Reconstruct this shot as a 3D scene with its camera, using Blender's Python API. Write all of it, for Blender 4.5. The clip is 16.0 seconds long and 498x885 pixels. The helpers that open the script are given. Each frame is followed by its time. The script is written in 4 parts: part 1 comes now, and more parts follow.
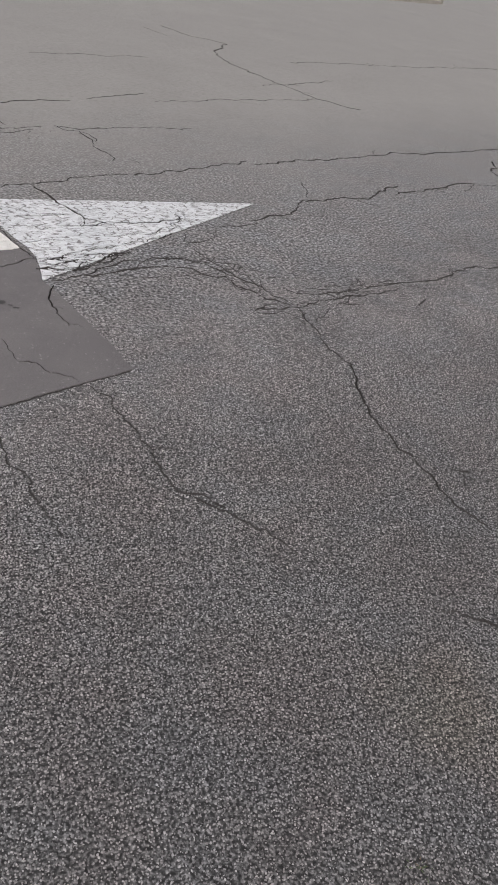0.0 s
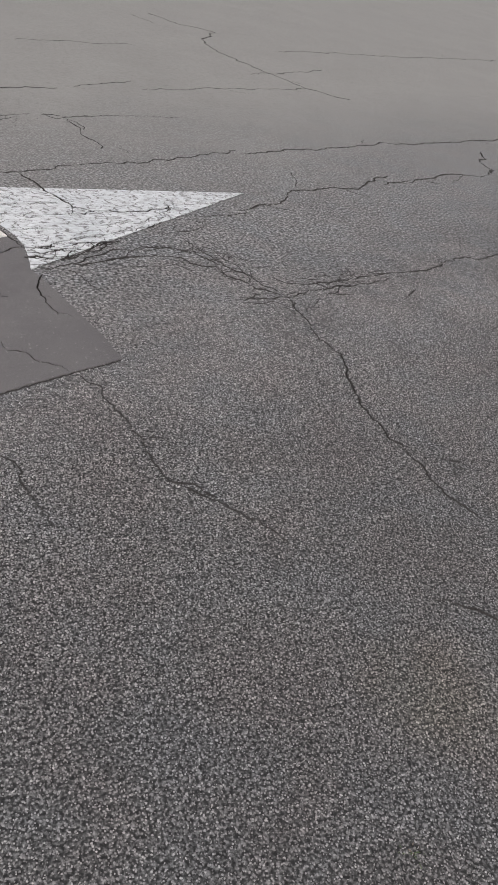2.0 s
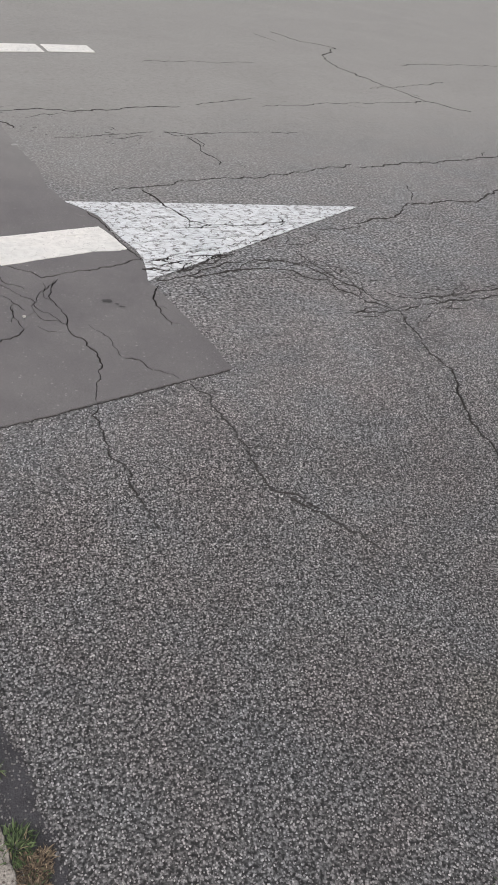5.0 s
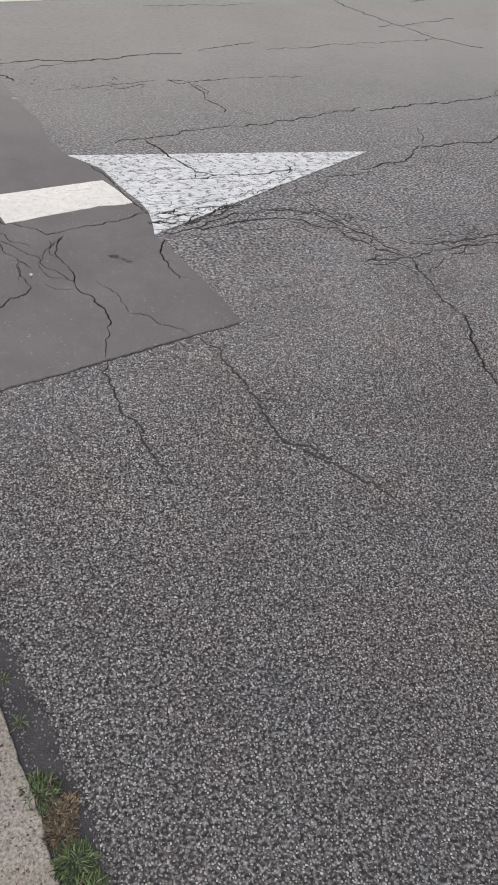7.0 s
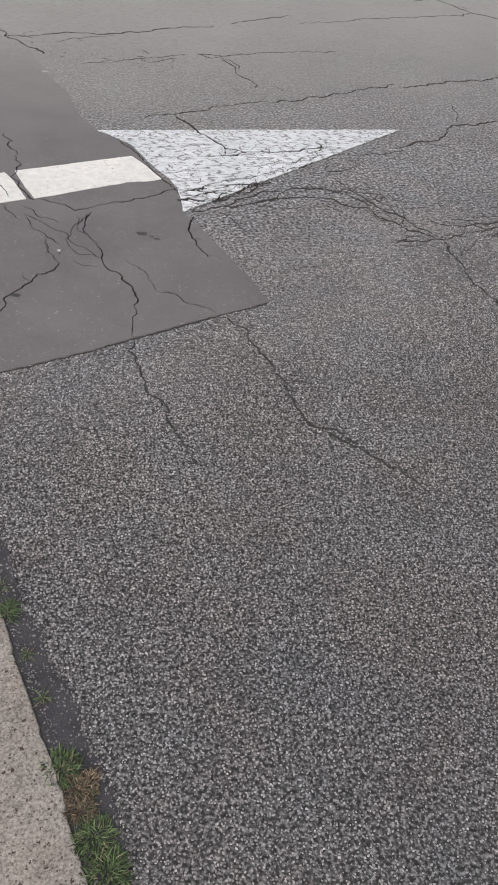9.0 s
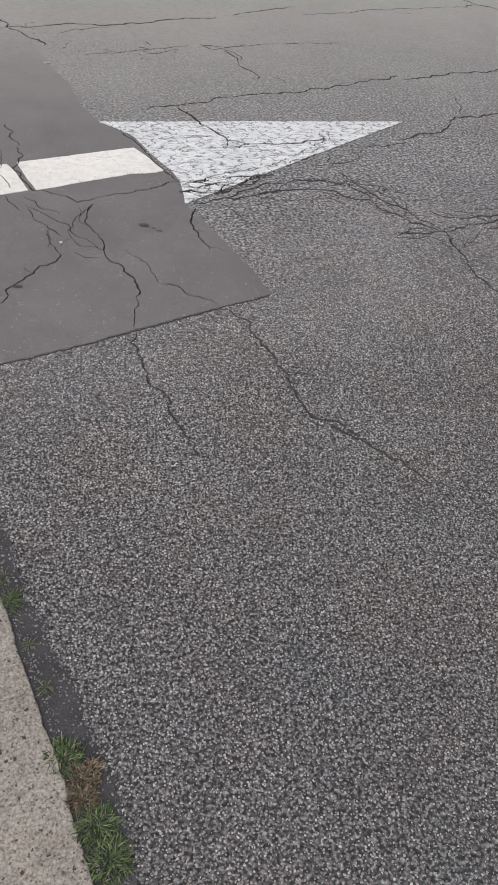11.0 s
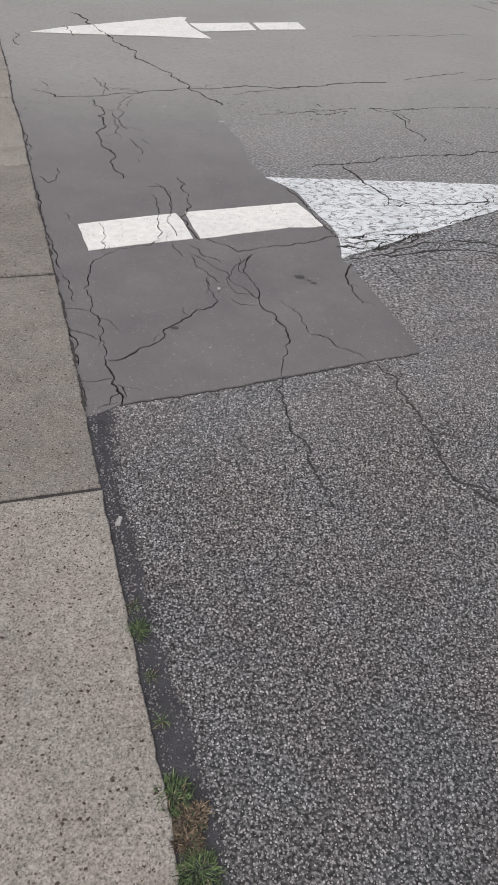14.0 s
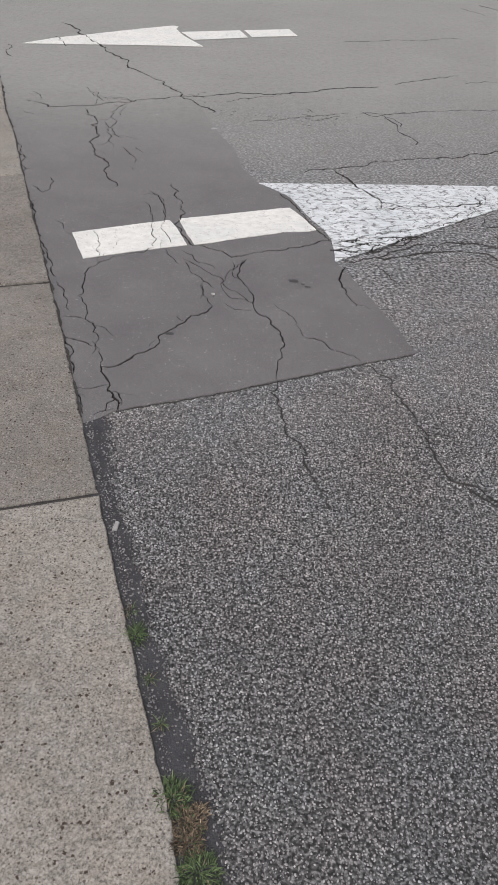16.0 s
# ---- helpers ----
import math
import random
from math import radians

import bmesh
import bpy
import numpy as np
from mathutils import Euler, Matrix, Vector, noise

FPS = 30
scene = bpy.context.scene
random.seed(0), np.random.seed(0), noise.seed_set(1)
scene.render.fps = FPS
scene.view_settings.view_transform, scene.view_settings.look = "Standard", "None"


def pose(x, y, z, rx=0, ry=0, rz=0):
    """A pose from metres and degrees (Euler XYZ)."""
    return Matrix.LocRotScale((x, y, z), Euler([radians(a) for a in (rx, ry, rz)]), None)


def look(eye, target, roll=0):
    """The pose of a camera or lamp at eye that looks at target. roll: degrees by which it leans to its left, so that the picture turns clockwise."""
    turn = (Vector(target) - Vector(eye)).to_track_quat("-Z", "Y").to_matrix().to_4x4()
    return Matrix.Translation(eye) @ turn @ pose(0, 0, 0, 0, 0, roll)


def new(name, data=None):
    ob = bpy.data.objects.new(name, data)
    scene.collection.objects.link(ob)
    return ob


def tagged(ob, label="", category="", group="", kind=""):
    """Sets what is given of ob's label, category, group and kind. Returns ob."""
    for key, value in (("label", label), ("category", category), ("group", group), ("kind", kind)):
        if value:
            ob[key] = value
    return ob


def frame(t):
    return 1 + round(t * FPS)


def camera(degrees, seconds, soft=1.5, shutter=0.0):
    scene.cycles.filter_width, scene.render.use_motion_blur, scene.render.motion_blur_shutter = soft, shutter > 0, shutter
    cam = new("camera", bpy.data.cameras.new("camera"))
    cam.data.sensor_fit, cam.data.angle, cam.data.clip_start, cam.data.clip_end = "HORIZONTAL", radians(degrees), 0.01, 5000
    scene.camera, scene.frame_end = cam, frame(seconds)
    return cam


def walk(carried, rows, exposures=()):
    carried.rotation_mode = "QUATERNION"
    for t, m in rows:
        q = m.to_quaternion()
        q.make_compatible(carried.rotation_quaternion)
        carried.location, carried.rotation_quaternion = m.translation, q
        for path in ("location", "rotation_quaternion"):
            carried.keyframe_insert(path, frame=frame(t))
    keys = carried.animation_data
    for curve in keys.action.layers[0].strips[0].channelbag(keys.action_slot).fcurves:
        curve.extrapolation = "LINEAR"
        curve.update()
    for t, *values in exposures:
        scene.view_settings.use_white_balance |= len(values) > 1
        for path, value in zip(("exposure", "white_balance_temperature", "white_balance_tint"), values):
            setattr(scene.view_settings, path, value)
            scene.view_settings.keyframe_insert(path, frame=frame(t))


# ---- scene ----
cam = camera(36.0, 16.0, soft=1.25)
PATH = [
    (0, (0.021, 0.007, 1.642), (0.697, 1.517, 0.519), 12.1),
    (0.5, (0.021, 0.015, 1.63), (0.76, 1.482, 0.489), 13.0),
    (1, (0.007, 0.011, 1.633), (0.75, 1.474, 0.49), 14.0),
    (1.5, (0.01, 0.006, 1.635), (0.73, 1.484, 0.496), 12.7),
    (2, (0.01, 0.011, 1.631), (0.716, 1.498, 0.496), 12.8),
    (2.5, (0.021, 0.017, 1.625), (0.691, 1.507, 0.472), 12.3),
    (2.8, (0.018, 0.018, 1.628), (0.697, 1.476, 0.44), 13.6),
    (3, (0.016, 0.018, 1.63), (0.685, 1.44, 0.393), 13.8),
    (3.2, (0.021, 0.011, 1.63), (0.609, 1.486, 0.415), 12.4),
    (3.3, (0.023, 0.007, 1.631), (0.589, 1.496, 0.421), 11.9),
    (3.5, (0.028, 0.0, 1.631), (0.555, 1.52, 0.442), 11.4),
    (4, (0.015, 0.004, 1.628), (0.533, 1.532, 0.446), 11.4),
    (4.5, (0.005, -0.006, 1.636), (0.467, 1.554, 0.473), 11.5),
    (4.7, (0.006, -0.006, 1.635), (0.459, 1.569, 0.489), 10.5),
    (6.8, (0.02, -0.005, 1.623), (0.43, 1.514, 0.389), 7.6),
    (7, (0.021, -0.005, 1.622), (0.425, 1.505, 0.374), 7.5),
    (7.5, (0.025, -0.006, 1.62), (0.42, 1.503, 0.368), 7.1),
    (8, (0.013, 0.001, 1.62), (0.4, 1.509, 0.365), 7.5),
    (8.5, (0.026, 0.007, 1.617), (0.384, 1.496, 0.331), 6.2),
    (8.7, (0.013, 0.013, 1.618), (0.364, 1.498, 0.326), 7.5),
    (10.8, (0.012, 0.008, 1.613), (0.348, 1.49, 0.313), 7.8),
    (11, (0.012, 0.008, 1.613), (0.354, 1.482, 0.306), 7.7),
    (11.5, (0.015, 0.003, 1.611), (0.344, 1.479, 0.303), 7.0),
    (12, (0.019, 0.004, 1.622), (0.304, 1.47, 0.292), 6.3),
    (12.1, (0.011, 0.004, 1.62), (0.218, 1.475, 0.281), 6.1),
    (12.2, (0.002, 0.004, 1.618), (0.167, 1.521, 0.325), 6.6),
    (12.3, (-0.006, 0.004, 1.616), (0.13, 1.562, 0.369), 7.0),
    (12.4, (-0.015, 0.004, 1.614), (0.026, 1.598, 0.407), 5.8),
    (12.5, (-0.023, 0.004, 1.612), (0.004, 1.614, 0.425), 5.6),
    (13, (-0.028, 0.003, 1.609), (-0.009, 1.646, 0.469), 5.8),
    (13.5, (-0.025, 0.015, 1.601), (-0.007, 1.603, 0.384), 5.6),
    (14, (-0.011, 0.012, 1.601), (-0.013, 1.587, 0.368), 4.9),
    (14.5, (-0.003, 0.003, 1.603), (0.003, 1.595, 0.392), 4.3),
    (15, (0.005, 0.005, 1.602), (-0.001, 1.584, 0.375), 3.8),
    (15.5, (0.013, 0.003, 1.603), (0.003, 1.583, 0.377), 3.2),
    (16, (0.004, -0.001, 1.602), (0.001, 1.584, 0.381), 3.9),
]
EXPOSURES = [(0.0, 0.04, 6500, 14), (3.0, 0.04, 6450, 12), (3.4, 0.03, 6430, 12), (4.0, 0.03, 6430, 12), (4.5, 0.20, 6430, 12), (12.0, 0.21, 6430, 12),
             (12.5, 0.10, 6360, 12), (13.1, 0.10, 6360, 12), (13.5, 0.18, 6360, 12), (14.0, 0.20, 6360, 12), (16.0, 0.20, 6360, 12)]
walk(cam, [(t, look(eye, target, roll)) for t, eye, target, roll in PATH], EXPOSURES)

# ---- light: an overcast day, soft and almost without shadows ----
world = bpy.data.worlds.new("overcast_sky")
scene.world = world
world.use_nodes = True
wt = world.node_tree
sky = wt.nodes.new("ShaderNodeTexSky")
sky.sky_type = "NISHITA"
sky.sun_disc = False
sky.sun_elevation, sky.sun_rotation = radians(50), radians(200)
sky.air_density, sky.dust_density = 1.6, 4.0
grey_sky = wt.nodes.new("ShaderNodeHueSaturation")
grey_sky.inputs["Saturation"].default_value = 0.22
wt.links.new(sky.outputs[0], grey_sky.inputs["Color"])
wt.links.new(grey_sky.outputs[0], wt.nodes["Background"].inputs["Color"])
wt.nodes["Background"].inputs["Strength"].default_value = 0.13
sun = new("sun", bpy.data.lights.new("sun", "SUN"))
sun.data.energy, sun.data.angle, sun.data.color = 1.2, radians(35), (1.0, 0.96, 0.91)
sun.matrix_world = look((-6, -14, 20), (0, 0, 0))


# ---- materials ----
class Shader:
    """A small builder for node materials in metres of the world."""

    def __init__(self, name, roughness=0.85, specular=0.35):
        self.mat = bpy.data.materials.new(name)
        self.mat.use_nodes = True
        self.t = self.mat.node_tree
        self.bsdf = self.t.nodes["Principled BSDF"]
        self.bsdf.inputs["Roughness"].default_value = roughness
        self.bsdf.inputs["Specular IOR Level"].default_value = specular
        self.co = self.node("ShaderNodeTexCoord").outputs["Object"]

    def node(self, kind, **inputs):
        n = self.t.nodes.new(kind)
        for key, value in inputs.items():
            self.put(n.inputs[key.replace("_", " ")], value)
        return n

    def put(self, socket, value):
        if isinstance(value, bpy.types.NodeSocket):
            self.t.links.new(value, socket)
        else:
            socket.default_value = value

    def noise(self, scale, detail=3.0, rough=0.55, co=None, warp=0.0):
        n = self.node("ShaderNodeTexNoise", Vector=co or self.co, Scale=scale, Detail=detail, Roughness=rough, Distortion=warp)
        return n.outputs["Fac"]

    def cells(self, scale, feature="F1", co=None, random=1.0):
        n = self.node("ShaderNodeTexVoronoi")
        n.voronoi_dimensions = "2D"
        n.feature = feature
        self.put(n.inputs["Vector"], co or self.co)
        n.inputs["Scale"].default_value = scale
        n.inputs["Randomness"].default_value = random
        return n

    def ramp(self, value, *stops):
        n = self.node("ShaderNodeValToRGB", Fac=value)
        el = n.color_ramp.elements
        while len(el) < len(stops):
            el.new(0.5)
        for e, (pos, col) in zip(el, stops):
            e.position = pos
            e.color = (*((col,) * 3 if isinstance(col, float) else col), 1.0)
        return n.outputs["Color"]

    def math(self, op, a, b=0.0, clamp=False):
        n = self.node("ShaderNodeMath")
        n.operation, n.use_clamp = op, clamp
        self.put(n.inputs[0], a)
        self.put(n.inputs[1], b)
        return n.outputs[0]

    def mix(self, fac, a, b, blend="MIX"):
        n = self.node("ShaderNodeMix")
        n.data_type, n.blend_type = "RGBA", blend
        for i, v in ((0, fac), (6, a), (7, b)):
            self.put(n.inputs[i], (*v, 1.0) if isinstance(v, tuple) and len(v) == 3 else v)
        return n.outputs[2]

    def warped(self, scale, amount, co=None):
        n = self.node("ShaderNodeTexNoise", Vector=co or self.co, Scale=scale, Detail=2.0)
        off = self.node("ShaderNodeVectorMath")
        off.operation = "SUBTRACT"
        self.put(off.inputs[0], n.outputs["Color"])
        off.inputs[1].default_value = (0.5, 0.5, 0.5)
        sc = self.node("ShaderNodeVectorMath")
        sc.operation = "SCALE"
        self.put(sc.inputs[0], off.outputs[0])
        sc.inputs["Scale"].default_value = amount
        add = self.node("ShaderNodeVectorMath")
        self.put(add.inputs[0], co or self.co)
        self.put(add.inputs[1], sc.outputs[0])
        return add.outputs[0]

    def turned(self, degrees, sx=1.0, sy=1.0):
        n = self.node("ShaderNodeMapping", Vector=self.co)
        n.inputs["Rotation"].default_value = (0, 0, radians(-degrees))
        n.inputs["Scale"].default_value = (sx, sy, 1)
        return n.outputs[0]

    def bump(self, height, distance, strength=1.0):
        n = self.node("ShaderNodeBump", Height=height, Distance=distance, Strength=strength)
        self.put(self.bsdf.inputs["Normal"], n.outputs[0])

    def colour(self, socket):
        self.put(self.bsdf.inputs["Base Color"], socket)
        return self.mat


def lane_wear(s):
    """Where wheels have polished the road pale: 0 on the shoulder, 1 in the driven lane."""
    along = s.node("ShaderNodeSeparateXYZ", Vector=s.turned(24)).outputs[1]
    lane = s.math("ADD", along, s.math("MULTIPLY", s.noise(0.9, 4), 2.0))
    return s.ramp(s.math("MULTIPLY", lane, 0.1), (0.44, 0.0), (0.74, 1.0))


def polished(s, wear):
    pale = s.ramp(s.noise(230, 3), (0.3, (0.184, 0.177, 0.168)), (0.7, (0.305, 0.294, 0.280)))
    clots = s.ramp(s.noise(21, 6, 0.75, warp=0.4), (0.32, 0.76), (0.46, 0.99), (0.68, 1.12))
    blot = s.ramp(s.noise(0.8, 5, 0.65, warp=0.6), (0.3, 0.95), (0.7, 1.05))
    pale = s.mix(1.0, pale, clots, "MULTIPLY")
    return s.mix(1.0, s.mix(0.35, pale, s.mix(1.0, pale, wear, "MULTIPLY")), blot, "MULTIPLY")


def stone_tints(s):
    """Broad patches of wear, of warmer and cooler stone, and one rusty stain."""
    wear = s.ramp(s.noise(1.7, 4, 0.6), (0.3, (0.92, 0.91, 0.91)), (0.5, (1.0, 0.99, 0.985)), (0.7, (1.08, 1.085, 1.08)))
    tint = s.ramp(s.noise(3.2, 3, 0.5, warp=0.4), (0.36, (1.035, 0.99, 0.985)), (0.5, (1.02, 1.0, 1.0)), (0.64, (0.995, 1.0, 1.02)))
    off = s.node("ShaderNodeVectorMath")
    off.operation = "DISTANCE"
    s.put(off.inputs[0], s.warped(5, 0.25))
    off.inputs[1].default_value = (1.2, 0.98, 0.0)
    rust = s.ramp(off.outputs["Value"], (0.06, (1.03, 0.99, 0.91)), (0.26, (1.0, 1.0, 1.0)))
    return wear, s.mix(1.0, s.mix(1.0, wear, tint, "MULTIPLY"), rust, "MULTIPLY")


def clumped(s, col):
    """Chips lie in clumps with tarry hollows between them, more so towards the lane."""
    away = s.math("MULTIPLY", s.node("ShaderNodeSeparateXYZ", Vector=s.turned(24)).outputs[1], 0.1)
    clump = s.ramp(s.noise(60, 2.2, 0.5, warp=0.6), (0.38, 0.60), (0.5, 1.02), (0.62, 1.34))
    return s.mix(s.ramp(away, (0.05, 0.65), (0.17, 1.0)), col, s.mix(1.0, col, clump, "MULTIPLY"))


def coarse(s):
    """Dark binder with sunken chips on the shoulder; towards the lane the chips are worn together into pale clumps: colour, height, wear."""
    away = s.math("MULTIPLY", s.node("ShaderNodeSeparateXYZ", Vector=s.turned(24)).outputs[1], 0.1)
    grain = s.noise(112, 2.2, 0.5, warp=0.35)
    binder = s.ramp(grain, (0.34, 0.018), (0.46, 0.040), (0.57, 0.100), (0.70, 0.22))
    worn = s.ramp(s.noise(66, 2.4, 0.55, warp=0.5), (0.34, 0.034), (0.44, 0.088), (0.52, 0.168), (0.61, 0.28), (0.70, 0.40))
    fleck = s.cells(95, co=s.warped(120, 0.007))
    tone = s.ramp(s.node("ShaderNodeSeparateColor", Color=fleck.outputs["Color"]).outputs[0], (0.0, 0.72), (0.5, 1.0), (1.0, 1.28))
    worn = s.mix(1.0, worn, tone, "MULTIPLY")
    binder = clumped(s, binder)
    # the loose, open stretch lies beside the repair; all round it the surface is closed
    place = s.node("ShaderNodeSeparateXYZ", Vector=s.co)
    beyond = s.math("MAXIMUM", s.math("SUBTRACT", s.math("ABSOLUTE", s.math("SUBTRACT", place.outputs[0], 1.44)), 1.75),
                    s.math("SUBTRACT", s.math("ABSOLUTE", s.math("SUBTRACT", place.outputs[1], 2.25)), 1.85))
    closed = s.ramp(s.math("ADD", beyond, s.math("MULTIPLY", s.math("SUBTRACT", s.noise(3, 3), 0.5), 0.3)), (0.0, 0.0), (0.30, 0.28))
    col = s.mix(s.math("MAXIMUM", closed, s.ramp(away, (0.17, 0.0), (0.30, 1.0))), binder, worn)
    wear, tints = stone_tints(s)
    col = s.mix(1.0, col, tints, "MULTIPLY")
    return col, grain, wear


def chip_stone(name, shade=1.0):
    """Broken road stone, each chip of its own grey; shade: how pale or dusty."""
    s = Shader(name, 0.8, 0.3)
    s.co = s.node("ShaderNodeNewGeometry").outputs["Position"]
    own = s.math("ADD", s.node("ShaderNodeNewGeometry").outputs["Random Per Island"], s.node("ShaderNodeObjectInfo").outputs["Random"])
    own = s.math("FRACT", own)
    col = s.ramp(own, (0.0, (0.105, 0.103, 0.103)), (0.25, (0.180, 0.177, 0.177)), (0.55, (0.240, 0.236, 0.235)), (0.86, (0.298, 0.294, 0.292)), (1.0, (0.37, 0.366, 0.363)))
    col = s.mix(1.0, col, s.ramp(s.noise(420, 2), (0.3, 0.78), (0.7, 1.18)), "MULTIPLY")
    col = s.mix(1.0, clumped(s, col), (shade, shade, shade), "MULTIPLY")
    return s.colour(s.mix(1.0, col, stone_tints(s)[1], "MULTIPLY"))


def asphalt_old():
    s = Shader("weathered_asphalt", 0.8, 0.3)
    col, height, wear = coarse(s)
    s.bump(height, 0.004, 0.6)
    return s.colour(s.mix(lane_wear(s), col, polished(s, wear)))


def asphalt_patch():
    """Fine, closed, darker asphalt of a repair, which wears to the same pale grey in the lane."""
    s = Shader("patch_asphalt", 0.75, 0.35)
    fine = s.ramp(s.noise(330, 3, 0.65), (0.3, (0.088, 0.082, 0.082)), (0.7, (0.178, 0.168, 0.167)))
    speck = s.cells(75, co=s.warped(90, 0.022))
    light = s.math("LESS_THAN", s.node("ShaderNodeSeparateColor", Color=speck.outputs["Color"]).outputs[0], 0.085)
    light = s.math("MULTIPLY", light, s.math("LESS_THAN", speck.outputs["Distance"], s.math("MULTIPLY", s.noise(30, 2), 0.42)))
    col = s.mix(s.math("MULTIPLY", light, 0.6), fine, (0.29, 0.28, 0.27))
    wear = s.ramp(s.noise(2.6, 6, 0.65), (0.3, (0.86, 0.85, 0.87)), (0.7, (1.14, 1.14, 1.13)))
    col = s.mix(1.0, col, wear, "MULTIPLY")
    far = s.math("MULTIPLY", lane_wear(s), s.ramp(s.math("MULTIPLY", s.node("ShaderNodeSeparateXYZ", Vector=s.co).outputs[1], 0.1), (0.42, 0.2), (0.70, 1.0)))
    broad = s.ramp(s.noise(1.7, 4, 0.6), (0.3, (0.9, 0.88, 0.88)), (0.5, (1.0, 0.985, 0.98)), (0.7, (1.12, 1.13, 1.12)))
    col = s.mix(far, col, polished(s, broad))
    s.bump(s.noise(300, 3), 0.002, 0.6)
    return s.colour(col)


def dirt(name, dark, pale, scale=160):
    s = Shader(name, 0.9, 0.2)
    col = s.ramp(s.noise(scale, 4, 0.65), (0.3, dark), (0.72, pale))
    s.bump(s.noise(scale * 1.4, 3), 0.003, 0.8)
    return s.colour(col)


def gutter_dirt():
    """Fine dark silt with a little grit in it."""
    s = Shader("gutter_silt", 0.85, 0.25)
    silt = s.ramp(s.noise(260, 4, 0.7), (0.3, (0.027, 0.026, 0.029)), (0.72, (0.076, 0.073, 0.078)))
    silt = s.mix(1.0, silt, s.ramp(s.noise(14, 4), (0.3, 0.7), (0.7, 1.2)), "MULTIPLY")
    stones = s.cells(120, co=s.warped(90, 0.010))
    few = s.math("LESS_THAN", s.node("ShaderNodeSeparateColor", Color=stones.outputs["Color"]).outputs[0], 0.05)
    grit = s.math("MULTIPLY", few, s.ramp(stones.outputs["Distance"], (0.16, 0.8), (0.34, 0.0)))
    silt = s.mix(grit, silt, (0.21, 0.20, 0.19))
    s.bump(s.noise(240, 4), 0.003, 0.7)
    return s.colour(silt)


def concrete(name, base, stain, pitted=1.0):
    """Brushed concrete with pits where small stones have come out."""
    s = Shader(name, 0.9, 0.25)
    grain = s.ramp(s.noise(170, 5, 0.72), (0.36, 0.46), (0.5, 1.02), (0.64, 1.42))
    mottle = s.ramp(s.noise(48, 4, 0.7), (0.34, 0.85), (0.66, 1.13))
    grain = s.mix(1.0, grain, mottle, "MULTIPLY")
    col = s.mix(1.0, s.mix(s.ramp(s.noise(3.2, 5, 0.6, warp=0.5), (0.38, 0.0), (0.68, 1.0)), base, stain), grain, "MULTIPLY")
    warmth = s.ramp(s.noise(7, 4, 0.6), (0.35, (1.015, 0.995, 0.975)), (0.65, (0.985, 1.0, 1.01)))
    col = s.mix(1.0, col, warmth, "MULTIPLY")
    bits = s.cells(120, co=s.warped(160, 0.004))
    pick = s.node("ShaderNodeSeparateColor", Color=bits.outputs["Color"])
    fleck = s.math("MULTIPLY", s.math("GREATER_THAN", pick.outputs[0], 0.90), s.math("LESS_THAN", bits.outputs["Distance"], 0.36))
    col = s.mix(s.math("MULTIPLY", fleck, 0.45), col, (0.40, 0.375, 0.345))
    small = s.math("MULTIPLY", s.math("LESS_THAN", pick.outputs[0], 0.20 * pitted), s.math("LESS_THAN", bits.outputs["Distance"], s.math("ADD", s.math("MULTIPLY", pick.outputs[1], 0.26), 0.10)))
    pits = s.cells(62, co=s.warped(150, 0.013))
    chosen = s.math("LESS_THAN", s.node("ShaderNodeSeparateColor", Color=pits.outputs["Color"]).outputs[0], 0.14 * pitted)
    size = s.math("MULTIPLY", s.node("ShaderNodeSeparateColor", Color=pits.outputs["Color"]).outputs[1], 0.18)
    deep = s.math("MULTIPLY", chosen, s.math("LESS_THAN", pits.outputs["Distance"], s.math("ADD", size, 0.10)))
    holes = s.math("MAXIMUM", deep, s.math("MULTIPLY", small, 0.75))
    col = s.mix(s.math("MULTIPLY", holes, 0.95), col, (0.050, 0.033, 0.026))
    s.bump(s.math("SUBTRACT", s.math("MULTIPLY", s.noise(240, 4), 0.35), holes), 0.004, 0.8)
    return s.colour(col)


